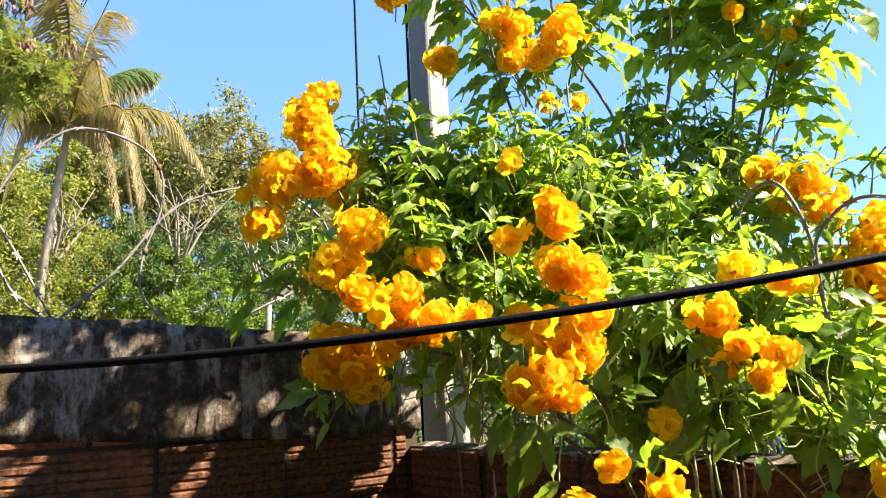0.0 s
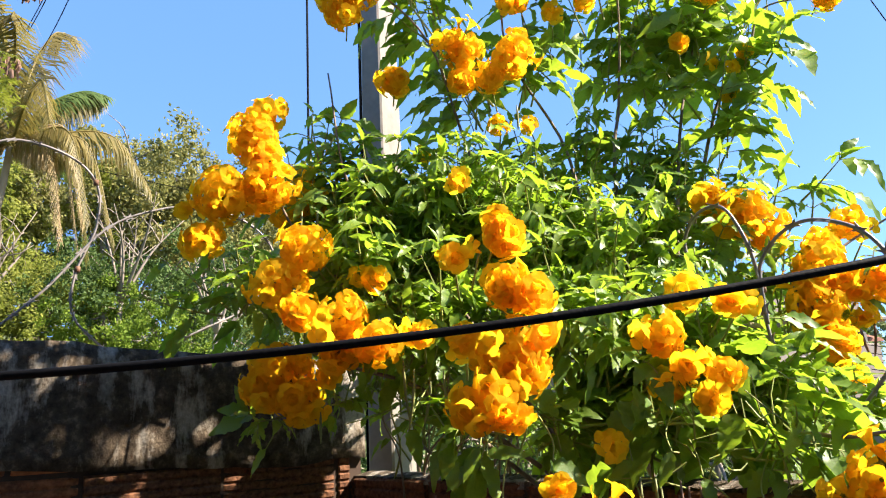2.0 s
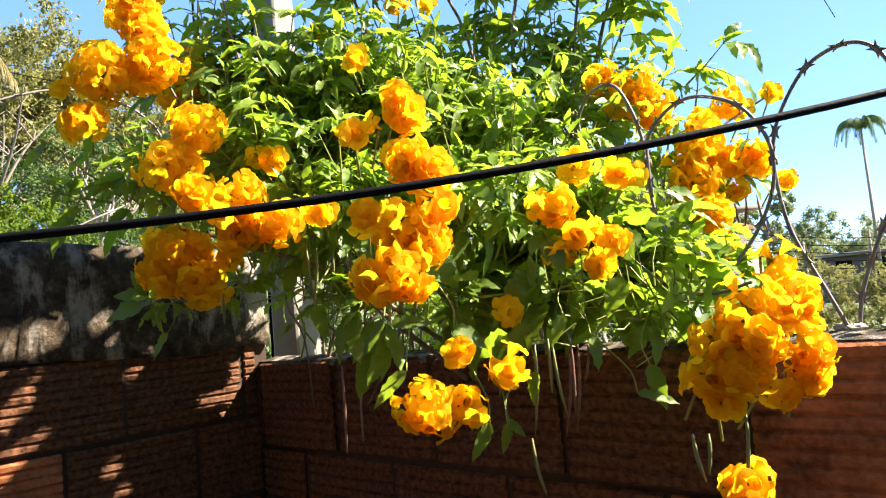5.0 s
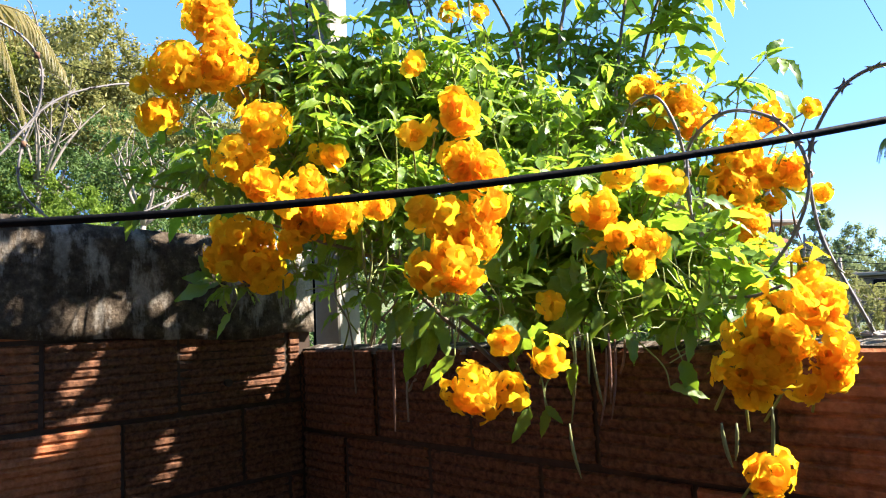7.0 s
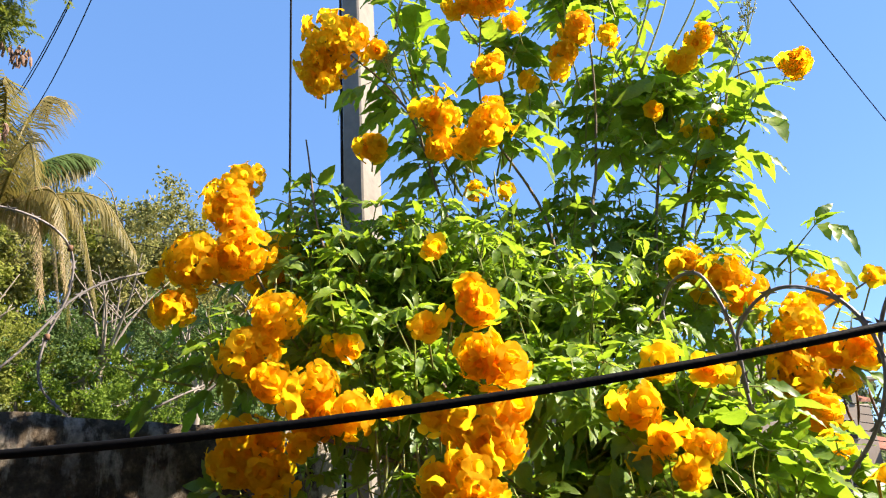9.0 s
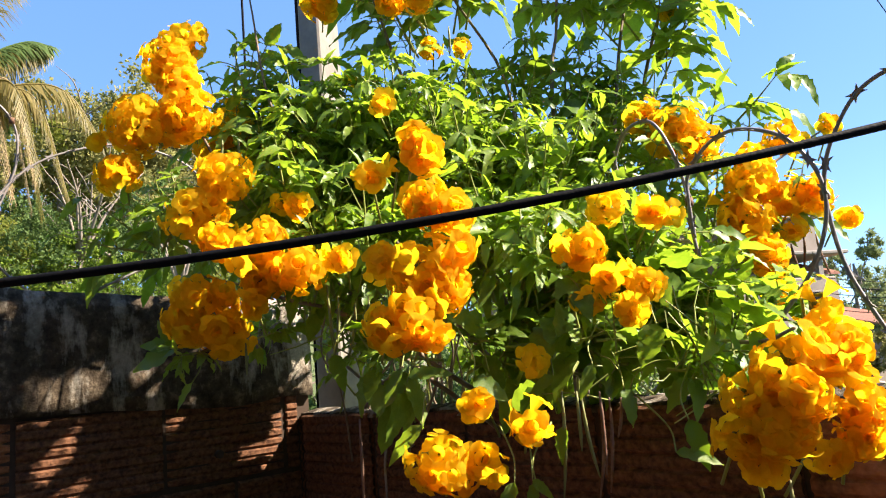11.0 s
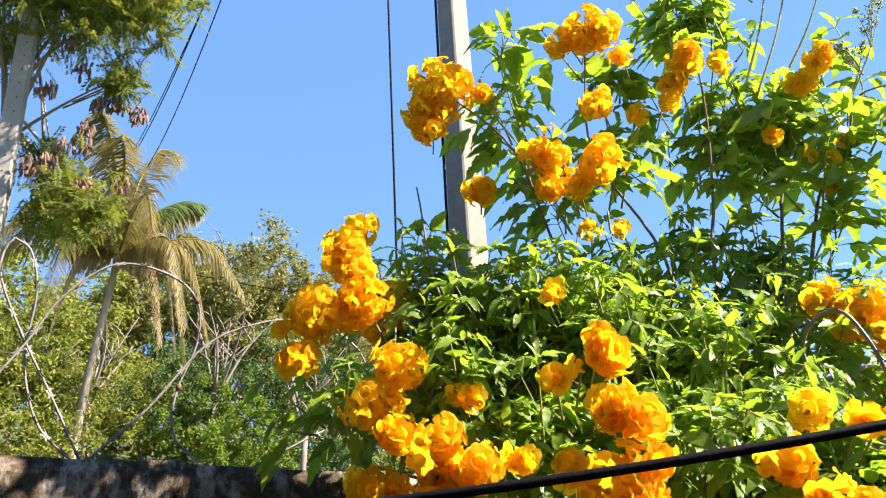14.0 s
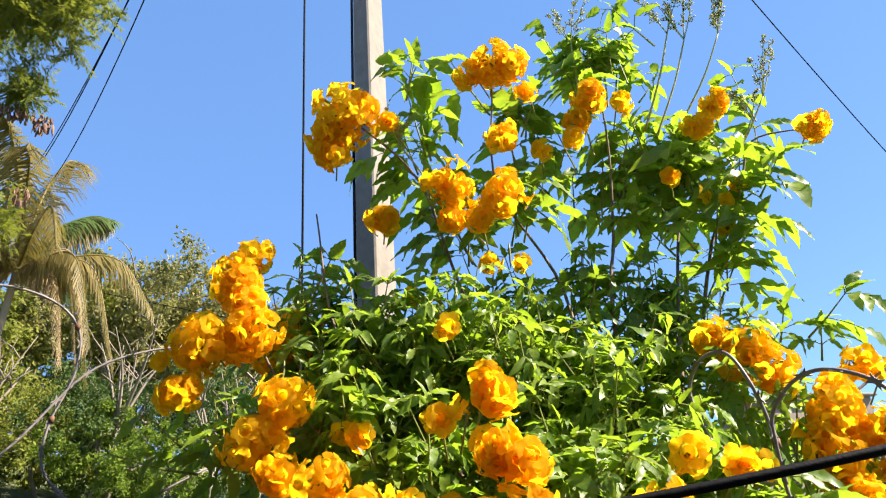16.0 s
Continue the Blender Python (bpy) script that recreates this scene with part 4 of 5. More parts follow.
# pods
hanging_pod(0.254, 1.080, 1.736, 0.06)
hanging_pod(0.689, 0.950, 1.636, 0.16)
hanging_pod(0.711, 0.950, 1.626, 0.12)
hanging_pod(0.730, 0.920, 1.633, 0.12, True)
hanging_pod(0.742, 0.950, 1.624, 0.14, True)
hanging_pod(0.862, 0.735, 1.557, 0.09)
hanging_pod(0.755, 0.950, 1.623, 0.06, True)
hanging_pod(0.706, 0.950, 1.634, 0.09)
hanging_pod(1.107, 1.300, 1.835, 0.08, True)
hanging_pod(1.126, 1.300, 1.833, 0.09, True)
hanging_pod(1.047, 1.250, 1.799, 0.07, True)
hanging_pod(1.079, 1.280, 1.819, 0.06, True)
hanging_pod(0.228, 1.150, 2.067, 0.05)
hanging_pod(0.201, 1.150, 2.070, 0.06)
hanging_pod(0.565, 1.360, 2.310, 0.07)
hanging_pod(0.403, 1.050, 1.786, 0.12)
hanging_pod(0.426, 1.050, 1.775, 0.1)
hanging_pod(0.445, 1.050, 1.782, 0.09)
hanging_pod(0.388, 1.050, 1.803, 0.12)
# large single leaves along the lower edge of the crown
for foot, tip in (
    ((0.531, 0.900, 1.614), (0.487, 0.890, 1.581)), ((0.806, 0.950, 1.702), (0.782, 0.940, 1.657)), ((0.760, 0.950, 1.632), (0.769, 0.940, 1.593)),
    ((0.823, 0.930, 1.594), (0.837, 0.920, 1.541)), ((0.805, 0.930, 1.560), (0.850, 0.920, 1.550)), ((0.450, 1.000, 1.672), (0.464, 0.990, 1.626)),
    ((0.503, 0.950, 1.678), (0.480, 0.940, 1.641)), ((0.511, 0.950, 1.669), (0.558, 0.940, 1.677)), ((0.682, 0.950, 1.655), (0.649, 0.940, 1.631)),
    ((0.624, 0.950, 1.538), (0.600, 0.940, 1.495)), ((0.645, 0.950, 1.539), (0.666, 0.940, 1.521)), ((0.648, 0.950, 1.536), (0.637, 0.940, 1.502)),
    ((0.131, 1.100, 1.752), (0.111, 1.090, 1.781)), ((0.133, 1.100, 1.743), (0.086, 1.090, 1.753)), ((0.129, 1.100, 1.734), (0.070, 1.090, 1.720)),
    ((0.161, 1.100, 1.688), (0.139, 1.090, 1.651)), ((0.687, 0.950, 1.596), (0.675, 0.940, 1.560)), ((0.591, 0.920, 1.659), (0.630, 0.910, 1.637)),
    ((0.728, 0.950, 1.663), (0.710, 0.940, 1.626)), ((0.405, 1.000, 1.704), (0.421, 0.990, 1.663))):
    foot, tip = Vector(foot), Vector(tip)
    face = Vector((rnd(-0.5, 0.5), -0.9, rnd(0.1, 0.8)))
    m = SHRUB_M @ Matrix.Translation(foot) @ frame_of(tip - foot, face) @ Matrix.Scale((tip - foot).length * 1.05, 4)
    part("leaf", random.choice(LEAF_MESHES), shrub, m=m)
    stem([foot + Vector((rnd(-0.03, 0.03), 0.07, 0.06)), foot + Vector((0, 0.03, 0.025)), foot], 0.0013, 0.0008, STEM)
hanging_pod(0.439, 0.980, 1.622, 0.15, True)
hanging_pod(0.734, 0.980, 1.612, 0.14, True)
hanging_pod(0.671, 0.900, 1.523, 0.09)
hanging_pod(0.812, 0.740, 1.542, 0.06)
hanging_pod(0.827, 0.740, 1.541, 0.05)
# budding tips
plume(0.753, 1.500, 2.849, 0.09)
plume(1.009, 1.520, 2.826, 0.1)
plume(0.975, 1.520, 2.850, 0.1)
plume(1.177, 1.620, 2.704, 0.1)
plume(1.139, 1.620, 2.649, 0.08)
plume(1.094, 1.550, 2.848, 0.07)
plume(0.366, 1.350, 2.553, 0.06)
part("foliage", foliage.mesh("foliage", LEAF, True), shrub, "dense bright green saw-edged leaves")["kind"] = "stuff"
part("stalk_rest", rachis.mesh("stalk_rest", STEM), shrub, "thin green leaf stalks")["kind"] = "stuff"


# ---- beyond the walls ----
def place(az, dist, z=None):
    x, y = 0.6 + dist * math.sin(radians(az)), 0.05 + dist * math.cos(radians(az))
    return Vector((x, y, rise(x, y) if z is None else z))


def level(el, dist):
    return 1.72 + dist * math.tan(radians(el))


def leaf_cloud(name, parent, blobs, count, size, material, squash=1.0, droop=0.0, label=""):
    """Many small leaves gathered in clumps about the limbs."""
    s = Soup()
    for c, r, share in blobs:
        c = Vector(c)
        n = max(1, int(count * share))
        clumps = [c + Vector((d.x * r, d.y * r, d.z * r * squash)) for d in (rand_dir() * rnd(0.35, 1.0) for _ in range(max(8, n // 90)))]
        for k in range(n):
            g = random.choice(clumps)
            p = g + rand_dir() * r * 0.165 * min(1.6, abs(random.gauss(0, 1)))
            d = (rand_dir() + Vector((0, 0, -droop))).normalized()
            m = Matrix.Translation(p) @ frame_of(d, rand_dir())
            ln, w = size * rnd(0.7, 1.3), size * rnd(0.18, 0.32)
            s.add([(0, 0, 0), (-w, 0.45 * ln, 0.04 * ln), (0, ln, -0.1 * ln), (w, 0.45 * ln, 0.04 * ln)], [(0, 3, 2, 1)], m)
    ob = part(name, s.mesh(name, material), parent, label)
    ob["kind"] = "stuff"
    return ob


def limb_set(parent, base, top, blobs, r0, material, bend=0.3):
    s = Soup()
    mid = base.lerp(top, 0.5) + Vector((rnd(-bend, bend), rnd(-bend, bend), 0))
    s.tube(spline([base - Vector((0, 0, 0.2)), mid, top], 6), [r0 * (1 - 0.045 * i) for i in range(13)], 8)
    part("trunk", s.mesh("trunk", material, True), parent)
    for c, r, _ in blobs:
        q = Soup()
        c = Vector(c)
        fork = base.lerp(top, rnd(0.6, 0.98))
        q.tube(spline([fork, fork.lerp(c, 0.5) + rand_dir() * 0.15 * r, c], 5), [r0 * 0.45 * (1 - 0.075 * i) for i in range(11)], 6)
        for _ in range(4):
            e = c + rand_dir() * r * 0.8
            q.tube(spline([fork.lerp(c, rnd(0.5, 0.9)), c.lerp(e, 0.5) + rand_dir() * 0.1 * r, e], 3), [r0 * 0.2 * (1 - 0.12 * i) for i in range(7)], 5)
        part("limb", q.mesh("limb", material, True), parent)


def tree(name, label, az, dist, el_top, width, leafmat, count, size, barkmat=None, squash=0.9, z0=None, low=0.3, crowns=7, category="tree"):
    base = place(az, dist, z0)
    h = level(el_top, dist) - base.z
    t = thing(name, label, category)
    blobs = []
    for k in range(crowns):
        f = low + (0.95 - low) * (k + 0.5) / crowns
        w = width * 0.5 * math.sin(math.pi * (0.25 + 0.62 * f))
        q = 2.4 * k + rnd(-0.5, 0.5)
        r = width * rnd(0.2, 0.3)
        blobs.append(((base.x + w * 0.75 * math.cos(q), base.y + w * 0.75 * math.sin(q), base.z + min(f * h, h - r * 0.75)), r, 1.0 / crowns))
    limb_set(t, base, base + Vector((0, 0, h * 0.75)), blobs, max(0.05, 0.02 * h), barkmat or DARKTRUNK)
    leaf_cloud("crown", t, blobs, int(count * 4.2), size * 0.40, leafmat, squash)
    return t


def street_post():
    b = place(-50.2, 7.2)
    t = thing("street_post", "tall pale concrete street post with a column of bolt holes", "post", at=b)
    s = Soup()
    n, vs, fs = 10, [], []
    for i in range(n + 1):
        z = 8.5 * i / n - 0.3
        a, d, k = 0.105 - 0.005 * z, 0.085 - 0.003 * z, 0.010
        vs += [(x, y, z) for x, y in [(-a + k, -d), (a - k, -d), (a, -d + k), (a, d - k), (a - k, d), (-a + k, d), (-a, d - k), (-a, -d + k)]]
    fs = [(8 * i + j, 8 * i + (j + 1) % 8, 8 * i + 8 + (j + 1) % 8, 8 * i + 8 + j) for i in range(n) for j in range(8)] + [tuple(range(8 * n, 8 * n + 8))]
    turn = Matrix.Rotation(radians(34), 4, "Z")
    s.add(vs, fs, turn)
    part("shaft", s.mesh("shaft", POST), t)
    hole = Soup()
    hole.tube([(0, 0, 0), (0, 0.01, 0)], 0.009, 8)
    me = hole.mesh("bolt_hole", RUST)
    for k in range(34):
        z = 2.4 + 0.16 * k
        part("bolt_hole", me, t, m=turn @ Matrix.Translation((0.02, -(0.085 - 0.003 * z) - 0.004, z)))
    box = Soup()
    k = Matrix.Translation(place(-49.9, 6.95, level(16.5, 6.95)) - b) @ Matrix.Rotation(radians(50), 4, "Z")
    box.box((-0.12, -0.06, -0.12), (0.08, 0.06, 0.11), k, 0.012)
    part("meter_box", box.mesh("meter_box", plain("pale_blue_paint", (0.10, 0.23, 0.42), 0.6, 0, 0.2, 6)), t, "pale blue painted box")


street_post()


def frond(points, length_in, material, parent, hang):
    """A palm frond: an arching rib with two rows of narrow drooping leaflets."""
    s = Soup()
    rib = spline(points, 10)
    n = len(rib)
    s.tube(rib, [0.035 * (1 - 0.85 * i / n) for i in range(n)], 5)
    for i in range(3, n):
        d = (rib[i] - rib[i - 1]).normalized()
        side = d.cross(Vector((0, 0, 1)))
        if side.length < 0.1:
            side = d.cross(Vector((1, 0, 0)))
        side.normalize()
        ln = length_in * math.sin(math.pi * (0.12 + 0.8 * i / n)) ** 0.7
        for sgn in (1, -1):
            for k in range(4):
                o = rib[i - 1].lerp(rib[i], k / 4)
                way = (side * sgn * 0.8 + d * 0.55 + Vector((0, 0, -hang * rnd(0.6, 1.3)))).normalized()
                e = o + way * ln * 0.55 * rnd(0.6, 1.2)
                f = e + (way + Vector((0, 0, -1.1 * hang))).normalized() * ln * 0.45
                w = d * 0.013
                s.add([o - w, o + w, e + w, e - w, f], [(0, 1, 2, 3), (3, 2, 4)])
    part("frond", s.mesh("frond", material), parent)


def coconut_palm():
    base, dist = place(-43.2, 15.5), 15.5
    crown = place(-41.7, 15.5, level(20.3, 15.5))
    t = thing("coconut_palm", "leaning coconut palm with drooping yellow-green fronds", "palm tree")
    s = Soup()
    pts = spline([base - Vector((0, 0, 0.3)), base.lerp(crown, 0.4) + Vector((-0.05, 0, 0)), base.lerp(crown, 0.8), crown], 8)
    s.tube(pts, [0.080 - 0.0009 * i + (0.005 if i % 2 else 0) for i in range(len(pts))], 10)
    part("trunk", s.mesh("trunk", TRUNK, True), t)
    right = Vector((math.cos(radians(41.7)), math.sin(radians(41.7)), 0))
    back = Vector((-right.y, right.x, 0))
    up = Vector((0, 0, 1))

    def leafway(a, lift, ln, drop, mid, material=PALMLEAF, depth=0.0, hang=0.8, inner=0.8):
        d = right * math.cos(radians(a)) + back * math.sin(radians(a))
        frond([crown, crown + d * ln * 0.4 + up * lift * 0.75, crown + d * ln * 0.92 + up * (lift * 1.15 - 0.12 * drop), crown + d * ln * 1.3 + up * (lift * 1.1 - drop)], inner, material, t, hang)

    for a, lift, ln, drop in ((0, 0.55, 2.0, 1.2), (-15, 0.35, 1.5, 2.3), (10, 0.45, 1.2, 2.6), (25, 1.3, 1.3, -0.2), (75, 1.9, 1.0, -0.4), (110, 2.3, 0.9, -0.7), (150, 1.7, 1.5, 0.1), (180, 0.5, 1.9, 1.5), (205, 0.8, 1.7, 0.9), (240, 0.3, 1.5, 1.9), (285, 0.9, 1.5, 1.1), (320, 0.3, 1.4, 2.1), (45, 2.4, 0.8, -0.4), (265, 2.0, 1.1, 0.2), (170, 1.2, 1.8, 1.2), (230, 2.2, 0.8, -0.5)):
        leafway(a + rnd(-6, 6), lift, ln, drop, 0, PALMLEAF, 0, rnd(0.7, 1.5), rnd(0.75, 1.1))
    for a, lift, ln, drop in ((15, 1.35, 1.35, -0.15), (60, 0.9, 1.6, 0.9), (120, 1.0, 1.6, 0.6)):
        leafway(a, lift, ln, drop, 0, DARKLEAF, 0, 0.7, 0.75)
    for a, lift, ln, drop in ((-35, 0.0, 0.9, 2.0), (190, 0.1, 0.8, 1.8), (340, 0.5, 1.1, 2.2), (0, 0.4, 1.0, 2.4)):
        leafway(a, lift, ln, drop, 0, DRYFROND, 0, 1.2, 0.75)


coconut_palm()


def pod_tree():
    """The feathery tree over the post, hung with bunches of dry brown pods."""
    base = place(-50.5, 8.3)
    t = thing("pod_tree", "feathery-leaved tree hung with bunches of dry brown pods", "tree")
    spots = [(-49, 38, 0.9), (-45, 41, 0.8), (-52, 42, 1.0), (-41, 41, 0.6), (-47, 45, 1.0), (-42, 46, 0.8), (-51, 34, 0.5), (-44, 37.5, 0.7), (-40.8, 38.8, 0.5), (-47, 37, 0.7), (-43.5, 33, 0.3), (-47.5, 26.5, 0.3), (-45.5, 24.5, 0.5), (-46.5, 23, 0.4), (-44, 23.5, 0.35), (-54, 38, 0.9), (-54, 46, 1.0), (-53, 27, 0.35), (-44.5, 40, 0.8), (-49, 40, 0.8)]
    blobs = []
    for az, el, r in spots:
        d = (8.2 if az < -48.5 and el < 37 else 7.1) + rnd(-0.6, 0.5)
        p = place(az, d, level(el, d))
        blobs.append((p, r * 0.75, 1.0 / len(spots)))
    limb_set(t, base, place(-50.5, 8.3, level(40, 8.3)), blobs, 0.055, DARKTRUNK)
    s = Soup()
    for c, r, _ in blobs:
        for k in range(int(240 * r / 0.6)):
            o = Vector(c) + rand_dir() * r * rnd(0.2, 1.15)
            d = (rand_dir() + Vector((0, 0, -0.25))).normalized()
            side = d.cross(Vector((0, 0, 1)) + 0.3 * rand_dir()).normalized()
            ln = rnd(0.12, 0.26)
            for j in range(13):
                q = o + d * ln * (j + 1) / 13 + Vector((0, 0, -0.12 * ln * (j / 13) ** 2))
                for sgn in (1, -1):
                    w = side * sgn * rnd(0.03, 0.055) + d * 0.016 + Vector((0, 0, -0.02 * rnd(0, 2)))
                    s.add([q - d * 0.004, q + w * 0.5 - d * 0.009, q + w, q + w * 0.5 + d * 0.009], [(0, 1, 2, 3)])
    ob = part("crown", s.mesh("crown", FEATHER), t, "feathery green leaflets")
    ob["kind"] = "stuff"
    for az, el, n in ((-47.2, 34.4, 10), (-46.1, 32.9, 9), (-48.2, 31.0, 11), (-44.4, 30.8, 14), (-43.2, 30.9, 14), (-41.4, 30.5, 15), (-45.2, 27.7, 14), (-45.3, 28.7, 12), (-46.7, 27.7, 8), (-48.6, 25.7, 13), (-47.6, 26.2, 11), (-42.3, 25.3, 13), (-44.3, 24.6, 9), (-45.7, 23.2, 9), (-43.9, 23.7, 7), (-45.0, 25.1, 8), (-53.4, 32.7, 9)):
        p = place(az, 7.0, level(el, 7.0))
        b = Soup()
        for k in range(3 * n):
            o = p + Vector((rnd(-0.085, 0.085), rnd(-0.07, 0.07), rnd(0.0, 0.13)))
            ln, w = rnd(0.07, 0.12), 0.014
            q = rnd(0, 3.14)
            u = Vector((math.cos(q), math.sin(q), 0)) * w
            e = o + Vector((rnd(-0.03, 0.03), rnd(-0.03, 0.03), -ln))
            b.add([o, o.lerp(e, 0.2) - u, o.lerp(e, 0.85) - u, e, o.lerp(e, 0.85) + u, o.lerp(e, 0.2) + u, o.lerp(e, 0.5) + Vector((u.y, -u.x, 0)) * 0.4],
                  [(0, 1, 6), (1, 2, 6), (2, 3, 6), (3, 4, 6), (4, 5, 6), (5, 0, 6)])
        part("seed_head", b.mesh("seed_head", DRYPOD), t, "dry brown hanging seed head")


pod_tree()

# woods on the slope
for az, dist, top, width, lm, count, size, low in (
    (-35.5, 34, 22.6, 9, OLIVELEAF, 5200, 0.55, 0.35), (-32.5, 36, 21.0, 8, OLIVELEAF, 4200, 0.55, 0.35), (-28.5, 38, 19.8, 9, OLIVELEAF, 4600, 0.55, 0.35),
    (-24.0, 38, 18.5, 10, OLIVELEAF, 4200, 0.55, 0.3), (-19.0, 40, 16.5, 10, OLIVELEAF, 3800, 0.55, 0.25), (-39.5, 36, 19.5, 10, BUSHLEAF, 4200, 0.55, 0.3), (-45.5, 33, 17.0, 10, BUSHLEAF, 4200, 0.5, 0.2),
    (-52.0, 30, 20.0, 10, BUSHLEAF, 4200, 0.5, 0.2), (-13.0, 42, 13.5, 11, BUSHLEAF, 3600, 0.55, 0.2), (-58.0, 28, 24.0, 10, BUSHLEAF, 3600, 0.5, 0.2)):
    tree("slope_tree", "tall olive-green tree on the wooded slope", az, dist, top, width, lm, count, size, low=low)
for az, dist, top, width, lm, count, size in (
    (-32.0, 19, 14.8, 4.6, DARKLEAF, 4200, 0.24), (-28.0, 20, 13.8, 4.4, DARKLEAF, 3600, 0.24), (-35.2, 18, 11.8, 2.6, BRIGHTLEAF, 3000, 0.2), (-31.5, 17, 9.8, 2.6, BRIGHTLEAF, 2600, 0.2), (-38.2, 19, 11.2, 3.0, BUSHLEAF, 2600, 0.22),
    (-46.5, 17, 13.4, 4.0, BUSHLEAF, 4200, 0.22), (-50.5, 16, 14.5, 4.0, BUSHLEAF, 4200, 0.22), (-41.0, 21, 13.0, 4.0, BUSHLEAF, 3200, 0.24), (-24.0, 22, 12.5, 4.8, BUSHLEAF, 3600, 0.26), (-19.0, 24, 11.5, 5.0, BUSHLEAF, 3200, 0.28), (-14.0, 26, 9.5, 5.0, BUSHLEAF, 3000, 0.28), (-55.0, 15, 15.0, 4.0, BUSHLEAF, 3000, 0.22)):
    tree("bush", "leafy green bush at the foot of the slope", az, dist, top, width, lm, count, size, low=0.12, crowns=6, category="bush")


# Dark-leaved bushes added to cover bright ground and keep the shrub's gaps dark.
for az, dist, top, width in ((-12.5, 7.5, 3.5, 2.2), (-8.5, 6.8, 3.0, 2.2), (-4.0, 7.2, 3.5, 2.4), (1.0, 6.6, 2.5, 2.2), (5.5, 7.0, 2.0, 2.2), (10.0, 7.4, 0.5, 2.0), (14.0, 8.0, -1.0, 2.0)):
    tree("bush", "dark leafy bush added behind the shrub to darken its gaps", az, dist, top, width, DARKLEAF, 1500, 0.14, low=0.1, crowns=6, category="bush")


def bare_tree(az, dist, el, spread):
    base = place(az, dist)
    top = place(az + 0.3, dist, level(el, dist))
    t = thing("bare_tree", "small tree with bare pale branches among the bushes", "tree")
    s = Soup()
    fork = base.lerp(top, 0.45)
    s.tube([base - Vector((0, 0, 0.2)), base.lerp(fork, 0.5) + rand_dir() * 0.08, fork], [0.08, 0.07, 0.06], 6)
    part("trunk", s.mesh("trunk", DARKTRUNK, True), t)
    for k in range(7):
        q = Soup()
        e = top + Vector((rnd(-spread, spread), rnd(-spread, spread), rnd(-0.9, 0.2)))
        pts = spline([fork, fork.lerp(e, 0.5) + rand_dir() * 0.18, e], 4)
        q.tube(pts, [0.045 - 0.0045 * i for i in range(len(pts))], 5)
        for j in range(4):
            a = pts[random.randrange(3, len(pts) - 1)]
            b = a + Vector((rnd(-0.5, 0.5), rnd(-0.5, 0.5), rnd(0.1, 0.7)))
            q.tube([a, a.lerp(b, 0.5) + rand_dir() * 0.06, b], [0.018, 0.013, 0.006], 4)
        part("branch", q.mesh("branch", DARKTRUNK, True), t)


for az, dist, el, sp in ((-34.0, 17.5, 16.3, 1.4), (-27.2, 15.5, 13.5, 1.0), (-42.5, 18, 15.5, 1.0)):
    bare_tree(az, dist, el, sp)


def line_wire(name, a, b, sag, r, label):
    s = Soup()
    s.tube([a.lerp(b, i / 16) - Vector((0, 0, sag * 4 * (i / 16) * (1 - i / 16))) for i in range(17)], r, 5)
    tagged(part(name, s.mesh(name, BLACK, True)), label, "power line", group="power lines")


for k, (a0, e0, a1, e1) in enumerate(((-34.6, 44.5, -42.2, 26.6), (-35.2, 43.5, -42.6, 26.0), (-33.5, 45.0, -41.6, 25.4))):
    line_wire("power_line", place(a0, 7.0, level(e0, 7.0)), place(a1, 20, level(e1, 20)), 0.35 + 0.25 * k, 0.009, "black overhead power line running off behind the palm")
line_wire("power_line", place(19.6, 9, level(38.5, 9)), place(28.5, 16, level(17.5, 16)), 0.1, 0.009, "thin overhead line against the sky")
line_wire("power_line", place(-46, 26, level(20.5, 26)), place(-10, 26, level(15.0, 26)), 0.2, 0.014, "thin overhead line in front of the woods")


